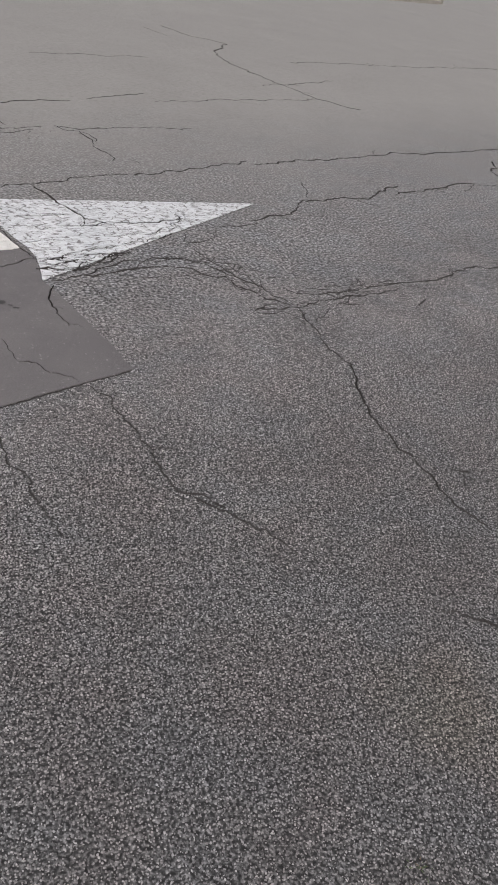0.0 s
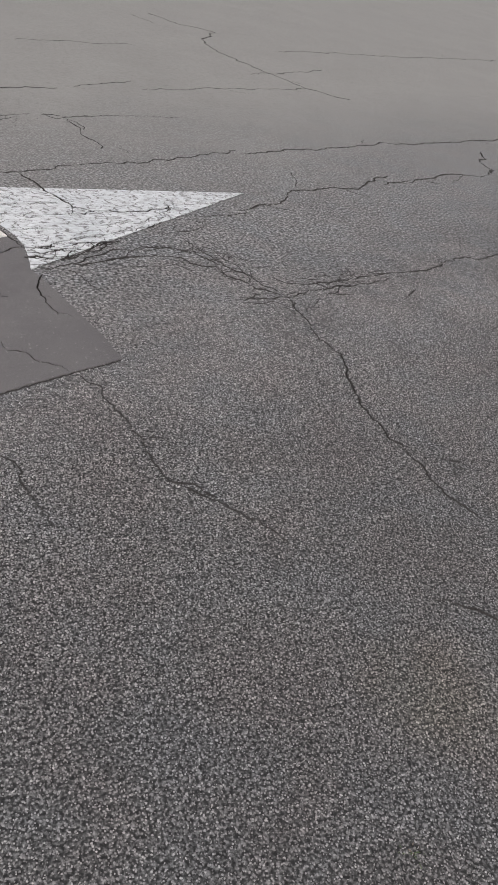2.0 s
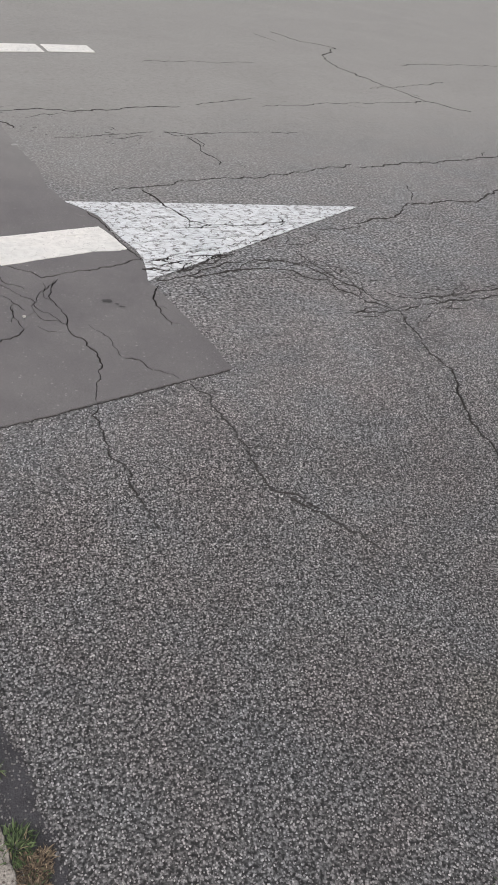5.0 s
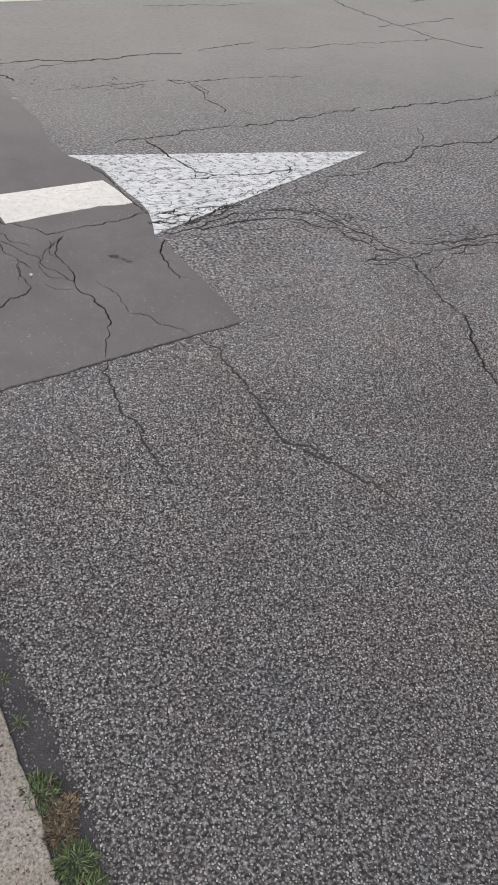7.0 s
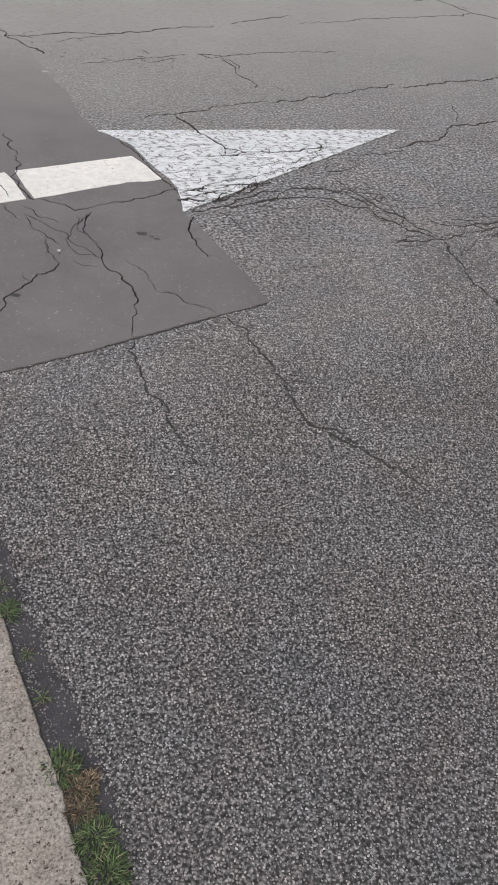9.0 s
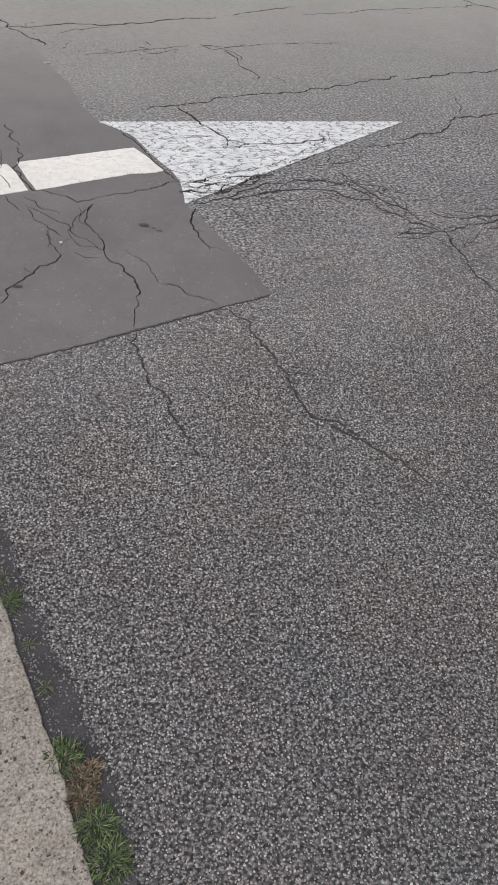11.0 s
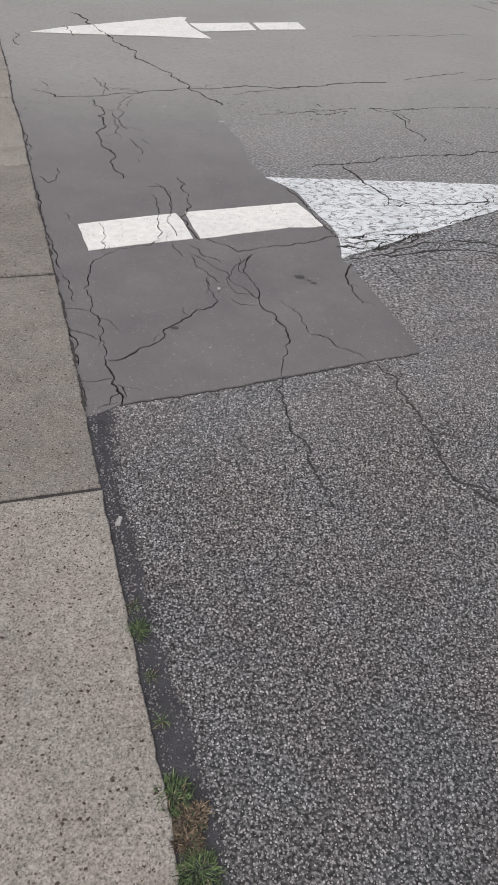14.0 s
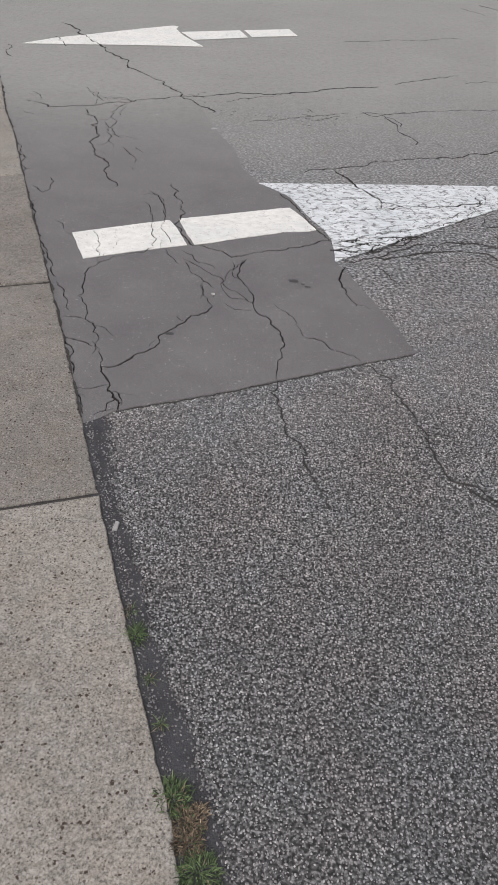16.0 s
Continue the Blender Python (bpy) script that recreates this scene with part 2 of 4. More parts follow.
def paint(name, base, cracked, turn):
    """Road paint gone brittle: fine lengthwise splits through which the asphalt shows."""
    s = Shader(name, 0.6, 0.4)
    co = s.warped(22, 0.045, s.turned(turn, 0.45, 1.0))
    gate = s.ramp(s.noise(19, 4, 0.65), (0.44, 0.0), (0.57, 1.0))
    width = s.math("MULTIPLY", gate, 0.105 * cracked)
    split = s.math("LESS_THAN", s.cells(32, "DISTANCE_TO_EDGE", co).outputs["Distance"], width)
    fine = s.math("LESS_THAN", s.cells(70, "DISTANCE_TO_EDGE", co).outputs["Distance"], s.math("MULTIPLY", width, 0.75))
    split = s.math("MAXIMUM", split, s.math("MULTIPLY", fine, 0.6))
    smear = s.ramp(s.noise(52, 4, 0.65, s.turned(turn, 0.35, 1.0)), (0.36, 0.84), (0.56, 1.0))
    worn = s.math("GREATER_THAN", s.noise(130, 4, 0.7), 0.70 - 0.05 * cracked)
    gone = s.math("MAXIMUM", split, s.math("MULTIPLY", worn, 0.75))
    tone = s.ramp(s.noise(28, 4), (0.3, 0.84), (0.7, 1.04))
    col = s.mix(1.0, s.mix(1.0, base, tone, "MULTIPLY"), s.mix(cracked, (1.0, 1.0, 1.0), smear), "MULTIPLY")
    soot = s.ramp(s.noise(3.5, 4), (0.4, (1.0, 1.0, 1.0)), (0.75, (0.88, 0.90, 0.91)))
    col = s.mix(1.0, col, soot, "MULTIPLY")
    col = s.mix(s.math("MULTIPLY", gone, 0.85), col, (0.12, 0.112, 0.108))
    s.bump(s.math("SUBTRACT", s.math("MULTIPLY", s.noise(220, 3), 0.5), gone), 0.002, 0.7)
    return s.colour(col)


def leaf(name, dark, pale):
    s = Shader(name, 0.6, 0.3)
    rnd = s.node("ShaderNodeNewGeometry").outputs["Random Per Island"]
    col = s.ramp(rnd, (0.0, dark), (0.6, tuple((a + b) / 2 for a, b in zip(dark, pale))), (1.0, pale))
    col = s.mix(1.0, col, s.ramp(s.noise(60, 2), (0.3, 0.75), (0.7, 1.2)), "MULTIPLY")
    return s.colour(col)


def plain(name, a, b, scale=40, roughness=0.8):
    s = Shader(name, roughness, 0.3)
    return s.colour(s.ramp(s.noise(scale, 4), (0.3, a), (0.7, b)))


def bag_film():
    s = Shader("printed_bag_film", 0.35, 0.5)
    mark = s.ramp(s.noise(11, 4, 0.65, s.turned(30, 0.5, 1.6), 1.0), (0.47, 0.0), (0.58, 1.0))
    col = s.mix(mark, (0.58, 0.62, 0.67), (0.27, 0.35, 0.47))
    return s.colour(col)


M_ASPHALT = asphalt_old()
M_PATCH = asphalt_patch()
M_CRACK = dirt("crack_dirt", (0.028, 0.025, 0.024), (0.075, 0.069, 0.066))
M_STONE = chip_stone("road_stone")
M_DUSTY = chip_stone("silty_stone", 0.62)
M_GUTTER = gutter_dirt()
M_SLAB = concrete("pitted_concrete", (0.262, 0.238, 0.212), (0.216, 0.195, 0.173))
M_SLAB_BROWN = concrete("stained_concrete", (0.202, 0.183, 0.164), (0.158, 0.142, 0.127), 0.6)
M_KERB = concrete("kerb_concrete", (0.36, 0.33, 0.295), (0.28, 0.255, 0.228), 0.0)
M_HEAD = paint("cracked_white_paint", (0.70, 0.71, 0.72), 1.0, 10)
M_STEM = paint("white_paint", (0.74, 0.715, 0.675), 0.09, 27)
M_GREEN = leaf("green_leaf", (0.018, 0.030, 0.013), (0.135, 0.185, 0.078))
M_DRY = leaf("dry_leaf", (0.026, 0.020, 0.015), (0.21, 0.155, 0.105))
M_STRAW = leaf("straw_leaf", (0.10, 0.075, 0.048), (0.42, 0.335, 0.225))
M_VERGE = leaf("verge_grass", (0.19, 0.165, 0.098), (0.40, 0.34, 0.225))
M_SOIL = dirt("verge_soil", (0.14, 0.12, 0.075), (0.25, 0.21, 0.135), 30)
M_CHIP = plain("pale_stone", (0.38, 0.36, 0.33), (0.60, 0.58, 0.55), 90)
M_GRIT = plain("grey_grit", (0.05, 0.047, 0.045), (0.20, 0.19, 0.182), 60)
M_LITTER = plain("white_litter", (0.40, 0.39, 0.37), (0.62, 0.61, 0.59), 30, 0.6)
M_GRIT_PALE = plain("trodden_paper", (0.24, 0.23, 0.22), (0.38, 0.37, 0.36), 30)
M_OIL = plain("oil_spot", (0.030, 0.028, 0.027), (0.060, 0.056, 0.054), 120, 0.5)
M_BAG = bag_film()


# ---- building helpers ----
from mathutils.geometry import delaunay_2d_cdt

rng = random.Random(7)


def part(name, bm, material, parent, label=""):
    """Links a bmesh as one mesh object under its thing."""
    me = bpy.data.meshes.new(name)
    bm.to_mesh(me)
    bm.free()
    me.materials.append(material)
    ob = new(name, me)
    ob.parent = parent
    return tagged(ob, label)


def thing(name, label, category, at=(0, 0, 0), group="", kind=""):
    ob = new(name)
    ob.location = at
    return tagged(ob, label, category, group, kind)


def solid_mesh(name, verts, faces, material):
    me = bpy.data.meshes.new(name)
    me.from_pydata([tuple(v) for v in verts], [], faces)
    me.materials.append(material)
    me.update()
    return me


CRACKS = []   # each: its cells as quads on the plan, its width


def broken_line(a, b, step, most):
    """Points from a to just before b on a line broken again and again at its middle."""
    run = b - a
    if run.length < step:
        return [a]
    side = Vector((-run.y, run.x)).normalized()
    reach = min(0.11 * run.length, most)
    mid = a.lerp(b, rng.uniform(0.42, 0.58)) + side * max(-1.6, min(1.6, rng.gauss(0, 1))) * reach
    return broken_line(a, mid, step, most) + broken_line(mid, b, step, most)


def crack(width, *ends, spurs=True, rough=1.0):
    """Lays out a jagged crack between the given bends. The road and its markings are cut open along it.
    Cracks across the fall of the road stand wider open than those along it; fine spurs leave it here and there."""
    way = []
    for a, b in zip(ends, ends[1:]):
        a, b = Vector(a), Vector(b)
        way += broken_line(a, b, 0.018 + 0.004 * a.length, (0.010 + 0.0022 * a.length) * rough)
    way.append(Vector(ends[-1]))
    spine, twigs = [], []
    for i, p in enumerate(way):
        d = way[min(i + 1, len(way) - 1)] - way[max(i - 1, 0)]
        side = Vector((-d.y, d.x)).normalized()
        across = abs(d.x) / max(d.length, 1e-6)
        taper = min(1.0, 0.5 + i / 4, 0.5 + (len(way) - 1 - i) / 4)
        far = 1 + 0.12 * min(1.0, max(0.0, p.length - 1.5)) + 0.10 * max(0.0, p.length - 4.0)
        w = width * (0.55 + 0.75 * across) * far * taper * (0.88 + 0.55 * noise.noise((p.x * 7, p.y * 7, 9)) + rng.uniform(-0.28, 0.28))
        spine.append((p, side * max(0.0016, w) * 0.5))
        if spurs and 1 < i < len(way) - 2 and rng.random() < 0.018:
            turn = rng.choice((-1, 1)) * rng.uniform(0.5, 1.2)
            reach = d.normalized() * rng.uniform(0.02, 0.07) * (1 + 0.15 * p.length)
            reach.rotate(Matrix.Rotation(turn, 2))
            bend = reach.copy()
            bend.rotate(Matrix.Rotation(-turn * 0.6, 2))
            twigs.append((width * 0.45, tuple(p), tuple(p + reach), tuple(p + reach + bend * 0.7)))
    cells = []
    for (p, s), (q, r) in zip(spine, spine[1:]):
        cells.append([p + s, p - s, q - r, q + r])
    CRACKS.append((cells, width, spine))
    for twig in twigs:
        crack(*twig, spurs=False)


def cut_sheet(name, outline, z, depth, material, parent, label="", cracked=True, loose=False):
    """A flat layer over the outline, open where cracks run through it, with edges going down by depth."""
    outline = [Vector(p) for p in outline]
    if sum(a.x * b.y - b.x * a.y for a, b in zip(outline, outline[1:] + outline[:1])) < 0:
        outline.reverse()
    lo = Vector((min(p.x for p in outline), min(p.y for p in outline)))
    hi = Vector((max(p.x for p in outline), max(p.y for p in outline)))
    verts, faces = list(outline), [list(range(len(outline)))]
    for cells, _, _ in CRACKS if cracked else ():
        for c in cells:
            if any(lo.x < p.x < hi.x and lo.y < p.y < hi.y for p in c):
                faces.append(list(range(len(verts), len(verts) + 4)))
                verts += c
    co, _, tris, _, _, origin = delaunay_2d_cdt(verts, [], faces, 0, 1e-5)
    keep = [t for t, o in zip(tris, origin) if 0 in o and len(o) == 1]
    seen = {}
    for t in keep:
        for a, b in zip(t, list(t[1:]) + [t[0]]):
            seen[(a, b)] = 1
    top = [(p.x, p.y, z) for p in co]
    rim = [(a, b) for a, b in seen if (b, a) not in seen]
    low = {}
    for a, b in rim:
        for i in (a, b):
            if i not in low:
                low[i] = len(top)
                top.append((co[i].x, co[i].y, z - depth))
    sides = [(b, a, low[a], low[b]) for a, b in rim]
    faces = [tuple(t) for t in keep] + sides
    root = list(range(len(top)))

    def find(i):
        while root[i] != i:
            root[i] = root[root[i]]
            i = root[i]
        return i

    groups = {}
    if loose:
        for f in faces:
            for i in f[1:]:
                root[find(i)] = find(f[0])
    for f in faces:
        groups.setdefault(find(f[0]) if loose else 0, []).append(f)
    for group in groups.values():
        used = {i: k for k, i in enumerate(sorted({i for f in group for i in f}))}
        ob = new(name, solid_mesh(name, [top[i] for i in used], [tuple(used[i] for i in f) for f in group], material))
        ob.parent = parent
        tagged(ob, label)
    return ob


def ragged(points, step, rough, seed, closed=True):
    """The same outline with more points and a slightly uneven line."""
    out = []
    pts = [Vector(p) for p in points]
    pairs = zip(pts, pts[1:] + pts[:1]) if closed else zip(pts, pts[1:])
    for a, b in pairs:
        n = max(1, round((b - a).length / step))
        side = Vector((-(b - a).y, (b - a).x)).normalized()
        for i in range(n):
            p = a.lerp(b, i / n)
            out.append(p + side * rough * (noise.noise((p.x * 14, p.y * 14, seed)) + 0.6 * noise.noise((p.x * 45, p.y * 45, seed))))
    if not closed:
        out.append(pts[-1])
    return out


# ---- the cracks of the road ----
crack(0.015, (-2.38, 9.39), (-1.99, 8.78), (-1.75, 8.36), (-1.47, 7.89), (-1.19, 7.34), (-0.94, 6.95), (-0.75, 6.58), (-0.62, 6.44), (-0.45, 6.18))
crack(0.014, (-1.88, 6.17), (-1.68, 6.02), (-1.43, 6.12), (-1.24, 6.27), (-1.08, 6.38), (-0.83, 6.54), (-0.57, 6.65), (-0.17, 6.85), (0.31, 7.04), (0.77, 7.33), (0.93, 7.4))
crack(0.009, (1.09, 7.53), (1.39, 7.81), (1.72, 8.07))
crack(0.009, (-1.55, 6.68), (-1.42, 6.43), (-1.26, 6.39), (-1.08, 6.35))
crack(0.012, (-1.41, 6.04), (-1.27, 5.79), (-1.22, 5.54), (-1.21, 5.25), (-1.05, 4.93), (-0.99, 4.79), (-0.98, 4.64), (-0.884, 4.428))
crack(0.009, (-1.12, 6.3), (-1.18, 6.07), (-1.18, 5.92), (-1.12, 5.78), (-1.11, 5.54), (-1.02, 5.38))
crack(0.009, (-1.27, 5.79), (-1.19, 5.79), (-1.14, 5.49), (-1.09, 5.37), (-1.09, 5.3), (-1.03, 5.17))
crack(0.011, (-0.57, 4.55), (-0.514, 4.434), (-0.519, 4.34), (-0.474, 4.171), (-0.457, 4.024), (-0.476, 3.925))
crack(0.01, (-0.351, 3.678), (-0.303, 3.68), (-0.227, 3.636), (-0.152, 3.567), (-0.07, 3.615), (0.043, 3.682), (0.276, 3.814), (0.367, 3.859))
crack(0.008, (-0.68, 4.219), (-0.634, 4.074), (-0.599, 3.942), (-0.597, 3.864), (-0.547, 3.724), (-0.554, 3.63))
crack(0.007, (-0.663, 4.386), (-0.609, 4.304), (-0.56, 4.155), (-0.541, 4.033), (-0.55, 3.911), (-0.495, 3.769), (-0.47, 3.687))
crack(0.006, (-0.883, 3.776), (-0.83, 3.639), (-0.82, 3.537), (-0.785, 3.392))
crack(0.007, (-0.538, 3.619), (-0.652, 3.531), (-0.726, 3.479), (-0.783, 3.379), (-0.821, 3.28), (-0.804, 3.165), (-0.752, 2.98), (-0.729, 2.87), (-0.671, 2.742), (-0.642, 2.633), (-0.591, 2.49))
crack(0.009, (-0.591, 2.49), (-0.555, 2.415), (-0.536, 2.34), (-0.506, 2.288), (-0.479, 2.195))
crack(0.008, (-0.506, 2.288), (-0.475, 2.256), (-0.471, 2.21))
crack(0.008, (-0.591, 2.49), (-0.534, 2.498), (-0.498, 2.544), (-0.442, 2.611), (-0.402, 2.733), (-0.324, 2.863), (-0.289, 2.943), (-0.205, 3.044))
crack(0.006, (-0.486, 3.607), (-0.423, 3.489), (-0.391, 3.443))
crack(0.006, (-0.404, 3.607), (-0.328, 3.505), (-0.255, 3.465), (-0.224, 3.419))
crack(0.007, (-0.372, 3.478), (-0.344, 3.387), (-0.298, 3.333), (-0.261, 3.278), (-0.208, 3.216))
crack(0.006, (-0.261, 3.278), (-0.253, 3.135), (-0.205, 3.044))
crack(0.009, (-0.076, 3.56), (-0.104, 3.457), (-0.113, 3.374), (-0.076, 3.277), (-0.038, 3.196), (-0.023, 3.06), (-0.006, 3.01), (0.058, 2.942), (0.1, 2.85), (0.118, 2.758), (0.109, 2.645), (0.092, 2.579), (0.089, 2.481))
crack(0.005, (-0.143, 3.515), (-0.165, 3.353), (-0.185, 3.26), (-0.168, 3.205), (-0.125, 3.127), (-0.027, 3.098))
crack(0.006, (-0.93, 3.174), (-0.882, 3.113), (-0.847, 3.019), (-0.812, 2.919))
crack(0.007, (-0.849, 2.853), (-0.792, 2.861), (-0.723, 2.841))
crack(0.007, (-0.78, 2.69), (-0.738, 2.678), (-0.649, 2.632))
crack(0.005, (-0.651, 2.337), (-0.598, 2.332), (-0.541, 2.366))
crack(0.008, (-1.354, 4.363), (-1.274, 4.267), (-1.29, 4.52))
crack(0.01, (0.415, 3.56), (0.384, 3.44), (0.385, 3.348), (0.405, 3.234), (0.437, 3.128))
crack(0.007, (0.203, 2.816), (0.273, 2.803), (0.352, 2.722), (0.427, 2.644))
crack(0.0072, (0.446, 2.646), (0.532, 2.48), (0.592, 2.325), (0.625, 2.164), (0.641, 2.048), (0.664, 1.968), (0.735, 1.931), (0.813, 1.85))
crack(0.006, (0.092, 2.48), (0.069, 2.393), (0.113, 2.231), (0.174, 2.097), (0.185, 1.989), (0.239, 1.856), (0.274, 1.76))
crack(0.01, (0.23, 4.93), (0.43, 5.04), (0.66, 5.17), (0.99, 5.37), (1.43, 5.58), (1.73, 5.72), (1.96, 5.9), (2.18, 6.04))
crack(0.012, (2.21, 5.94), (2.51, 6.1), (2.89, 6.28), (3.29, 6.45), (3.87, 6.8), (4.05, 6.8), (4.72, 7.07), (5.52, 7.42))
crack(0.019, (0.43, 5.0), (0.52, 4.82), (0.6, 4.64), (0.68, 4.465), (0.836, 4.402), rough=0.5)
crack(0.012, (0.503, 4.321), (0.732, 4.367), (0.978, 4.444), (1.21, 4.54), (1.31, 4.63))
crack(0.006, (1.32, 4.76), (1.32, 4.63), (1.202, 4.482), (1.187, 4.352))
crack(0.0085, (0.359, 3.841), (0.486, 3.863), (0.62, 3.998), (0.782, 4.058), (0.993, 4.168), (1.179, 4.333))
crack(0.010, (0.367, 3.73), (0.442, 3.711), (0.562, 3.772), (0.693, 3.88), (0.84, 3.995))
crack(0.011, (0.405, 3.608), (0.621, 3.674), (0.73, 3.733), (0.892, 3.807), (1.054, 3.838), (1.164, 3.835), (1.211, 3.766), (1.349, 3.743), (1.377, 3.617), (1.493, 3.476), (1.621, 3.385))
crack(0.009, (0.581, 3.698), (0.816, 3.894), (1.046, 3.951), (1.233, 3.919), (1.36, 3.781), (1.488, 3.662))
crack(0.009, (1.267, 4.123), (1.312, 3.967), (1.371, 3.819), (1.465, 3.681), (1.544, 3.533), (1.654, 3.387))
crack(0.005, (0.839, 3.681), (1.023, 3.698), (1.203, 3.773))
crack(0.005, (1.421, 4.076), (1.466, 3.882), (1.536, 3.737))
crack(0.005, (1.271, 4.147), (1.277, 3.97), (1.336, 3.821), (1.405, 3.781))
crack(0.01, (1.641, 3.625), (1.782, 3.551), (1.966, 3.578), (2.177, 3.653), (2.406, 3.741), (2.679, 3.812), (2.927, 3.961), (3.168, 4.074), (3.351, 4.067))
crack(0.008, (1.837, 3.605), (1.941, 3.52), (2.187, 3.595), (2.418, 3.688))
crack(0.008, (1.368, 3.37), (1.549, 3.361), (1.671, 3.388), (1.859, 3.487), (2.105, 3.574))
crack(0.0115, (1.654, 3.387), (1.642, 3.228), (1.658, 3.108), (1.646, 2.965), (1.676, 2.857), (1.704, 2.805), (1.65, 2.63), (1.629, 2.49), (1.606, 2.381), (1.63, 2.235), (1.637, 2.118), (1.659, 2.013), (1.679, 1.934), (1.687, 1.815), (1.712, 1.733), (1.75, 1.637))
crack(0.005, (1.841, 3.485), (1.824, 3.377), (1.749, 3.282), (1.685, 3.217))
crack(0.013, (1.76, 4.64), (1.91, 4.73), (2.13, 4.83), (2.27, 5.06), (2.43, 5.17), (2.67, 5.26), (3.02, 5.38), (3.27, 5.64), (3.42, 5.72))
crack(0.014, (3.27, 5.48), (3.61, 5.62), (4.05, 5.9), (4.36, 6.02))
crack(0.007, (4.06, 5.72), (4.39, 5.98), (4.63, 6.04))
crack(0.007, (2.4, 5.2), (2.47, 5.43), (2.48, 5.6))
crack(0.007, (0.7, 6.51), (0.8, 6.39), (0.99, 6.52), (1.34, 6.69), (1.92, 6.88))
crack(0.013, (0.89, 6.4), (0.96, 6.17), (0.96, 5.99), (1.03, 5.87), (1.04, 5.7))
crack(0.007, (1.18, 5.78), (1.24, 5.67))
crack(0.008, (1.77, 7.76), (2.25, 7.98), (2.91, 8.37), (3.91, 8.86))
crack(0.015, (2.91, 12.91), (3.23, 12.24), (3.7, 12.03), (3.3, 11.07), (3.28, 10.69), (3.42, 10.0), (3.63, 9.51), (3.82, 9.2), (3.92, 8.87), (4.13, 8.71), (4.37, 8.59))
crack(0.009, (3.36, 9.25), (3.88, 9.58), (4.7, 10.24))
crack(0.009, (4.43, 11.21), (5.19, 11.65), (6.18, 12.15), (6.99, 12.52), (8.23, 13.14), (9.7, 13.89))
crack(0.015, (5.09, 6.88), (4.99, 6.61), (4.83, 6.4), (4.84, 6.24), (4.67, 6.08))
crack(0.010, (1.464, 1.259), (1.508, 1.229), (1.539, 1.174))
crack(0.01, (2.55, 12.47), (2.69, 12.19), (2.8, 11.95))
crack(0.009, (-2.6, 8.12), (-2.53, 7.82), (-2.41, 7.61))
crack(0.007, (-0.17, 6.01), (0.08, 6.12), (0.34, 6.3), (0.61, 6.45))
crack(0.006, (-0.481, 2.205), (-0.299, 2.284), (-0.099, 2.372), (0.089, 2.469), (0.243, 2.549), (0.426, 2.635), (0.658, 2.749), rough=0.2, spurs=False)
crack(0.013, (-0.488, 3.954), (-0.427, 3.811), (-0.351, 3.671))
crack(0.012, (0.06, 4.54), (0.143, 4.394), (0.237, 4.117), (0.324, 3.927), (0.359, 3.828), rough=0.4, spurs=False)
crack(0.013, (0.36, 3.785), (0.435, 3.779), (0.511, 3.83), (0.603, 3.869))
crack(0.01, (0.58, 3.918), (0.767, 3.963), (0.889, 4.041))
crack(0.008, (0.296, 4.441), (0.49, 4.52), (0.62, 4.52))
crack(0.007, (0.742, 4.215), (0.984, 4.294), (1.143, 4.408))
crack(0.012, (-2.27, 8.64), (-2.18, 8.41), (-2.05, 8.2))
crack(0.007, (-1.69, 5.17), (-1.61, 5.04), (-1.52, 4.84), (-1.47, 4.64), (-1.431, 4.463))
crack(0.005, (-1.65, 5.03), (-1.58, 4.89), (-1.59, 5.0))
crack(0.005, (-1.47, 4.64), (-1.43, 4.64))
crack(0.008, (-1.316, 4.124), (-1.281, 4.088), (-1.232, 3.963), (-1.206, 3.833), (-1.244, 3.904))
crack(0.005, (-1.319, 4.124), (-1.282, 4.14))
crack(0.008, (-1.16, 3.712), (-1.085, 3.547), (-1.035, 3.435), (-0.988, 3.315), (-0.941, 3.219))
crack(0.005, (-1.091, 3.526), (-1.053, 3.485))
crack(0.007, (-0.803, 2.748), (-0.759, 2.639), (-0.717, 2.515), (-0.682, 2.438), (-0.653, 2.344), (-0.622, 2.274), (-0.59, 2.172))
crack(0.005, (-0.744, 2.554), (-0.724, 2.548))
crack(0.005, (-0.716, 2.474), (-0.699, 2.484))
crack(0.005, (-0.663, 2.324), (-0.645, 2.319))
crack(0.005, (-0.647, 2.282), (-0.622, 2.274))
crack(0.005, (-0.621, 2.213), (-0.6, 2.209))
crack(0.005, (-0.519, 2.323), (-0.49, 2.316), (-0.469, 2.267), (-0.475, 2.231))
crack(0.009, (-0.496, 2.289), (-0.519, 2.25), (-0.528, 2.189))
crack(0.007, (-0.554, 2.169), (-0.529, 2.196), (-0.489, 2.218))
crack(0.006, (-0.662, 2.675), (-0.635, 2.62), (-0.639, 2.576))
crack(0.007, (-1.84, 5.9), (-1.73, 5.81))
crack(0.007, (-1.91, 6.43), (-1.79, 6.21))
crack(0.005, (-1.81, 5.61), (-1.76, 5.69))
crack(0.009, (-1.43, 6.56), (-1.31, 6.29))
crack(0.007, (-1.38, 6.36), (-1.35, 6.16))
crack(0.008, (-1.32, 6.44), (-1.2, 6.42), (-1.08, 6.31))
crack(0.007, (-1.22, 6.21), (-1.11, 6.16), (-1.12, 5.93))
crack(0.007, (-0.97, 5.18), (-0.9, 5.04), (-0.85, 4.88))
crack(0.006, (-0.89, 5.2), (-0.83, 5.1))
crack(0.006, (-0.87, 4.81), (-0.83, 4.74))
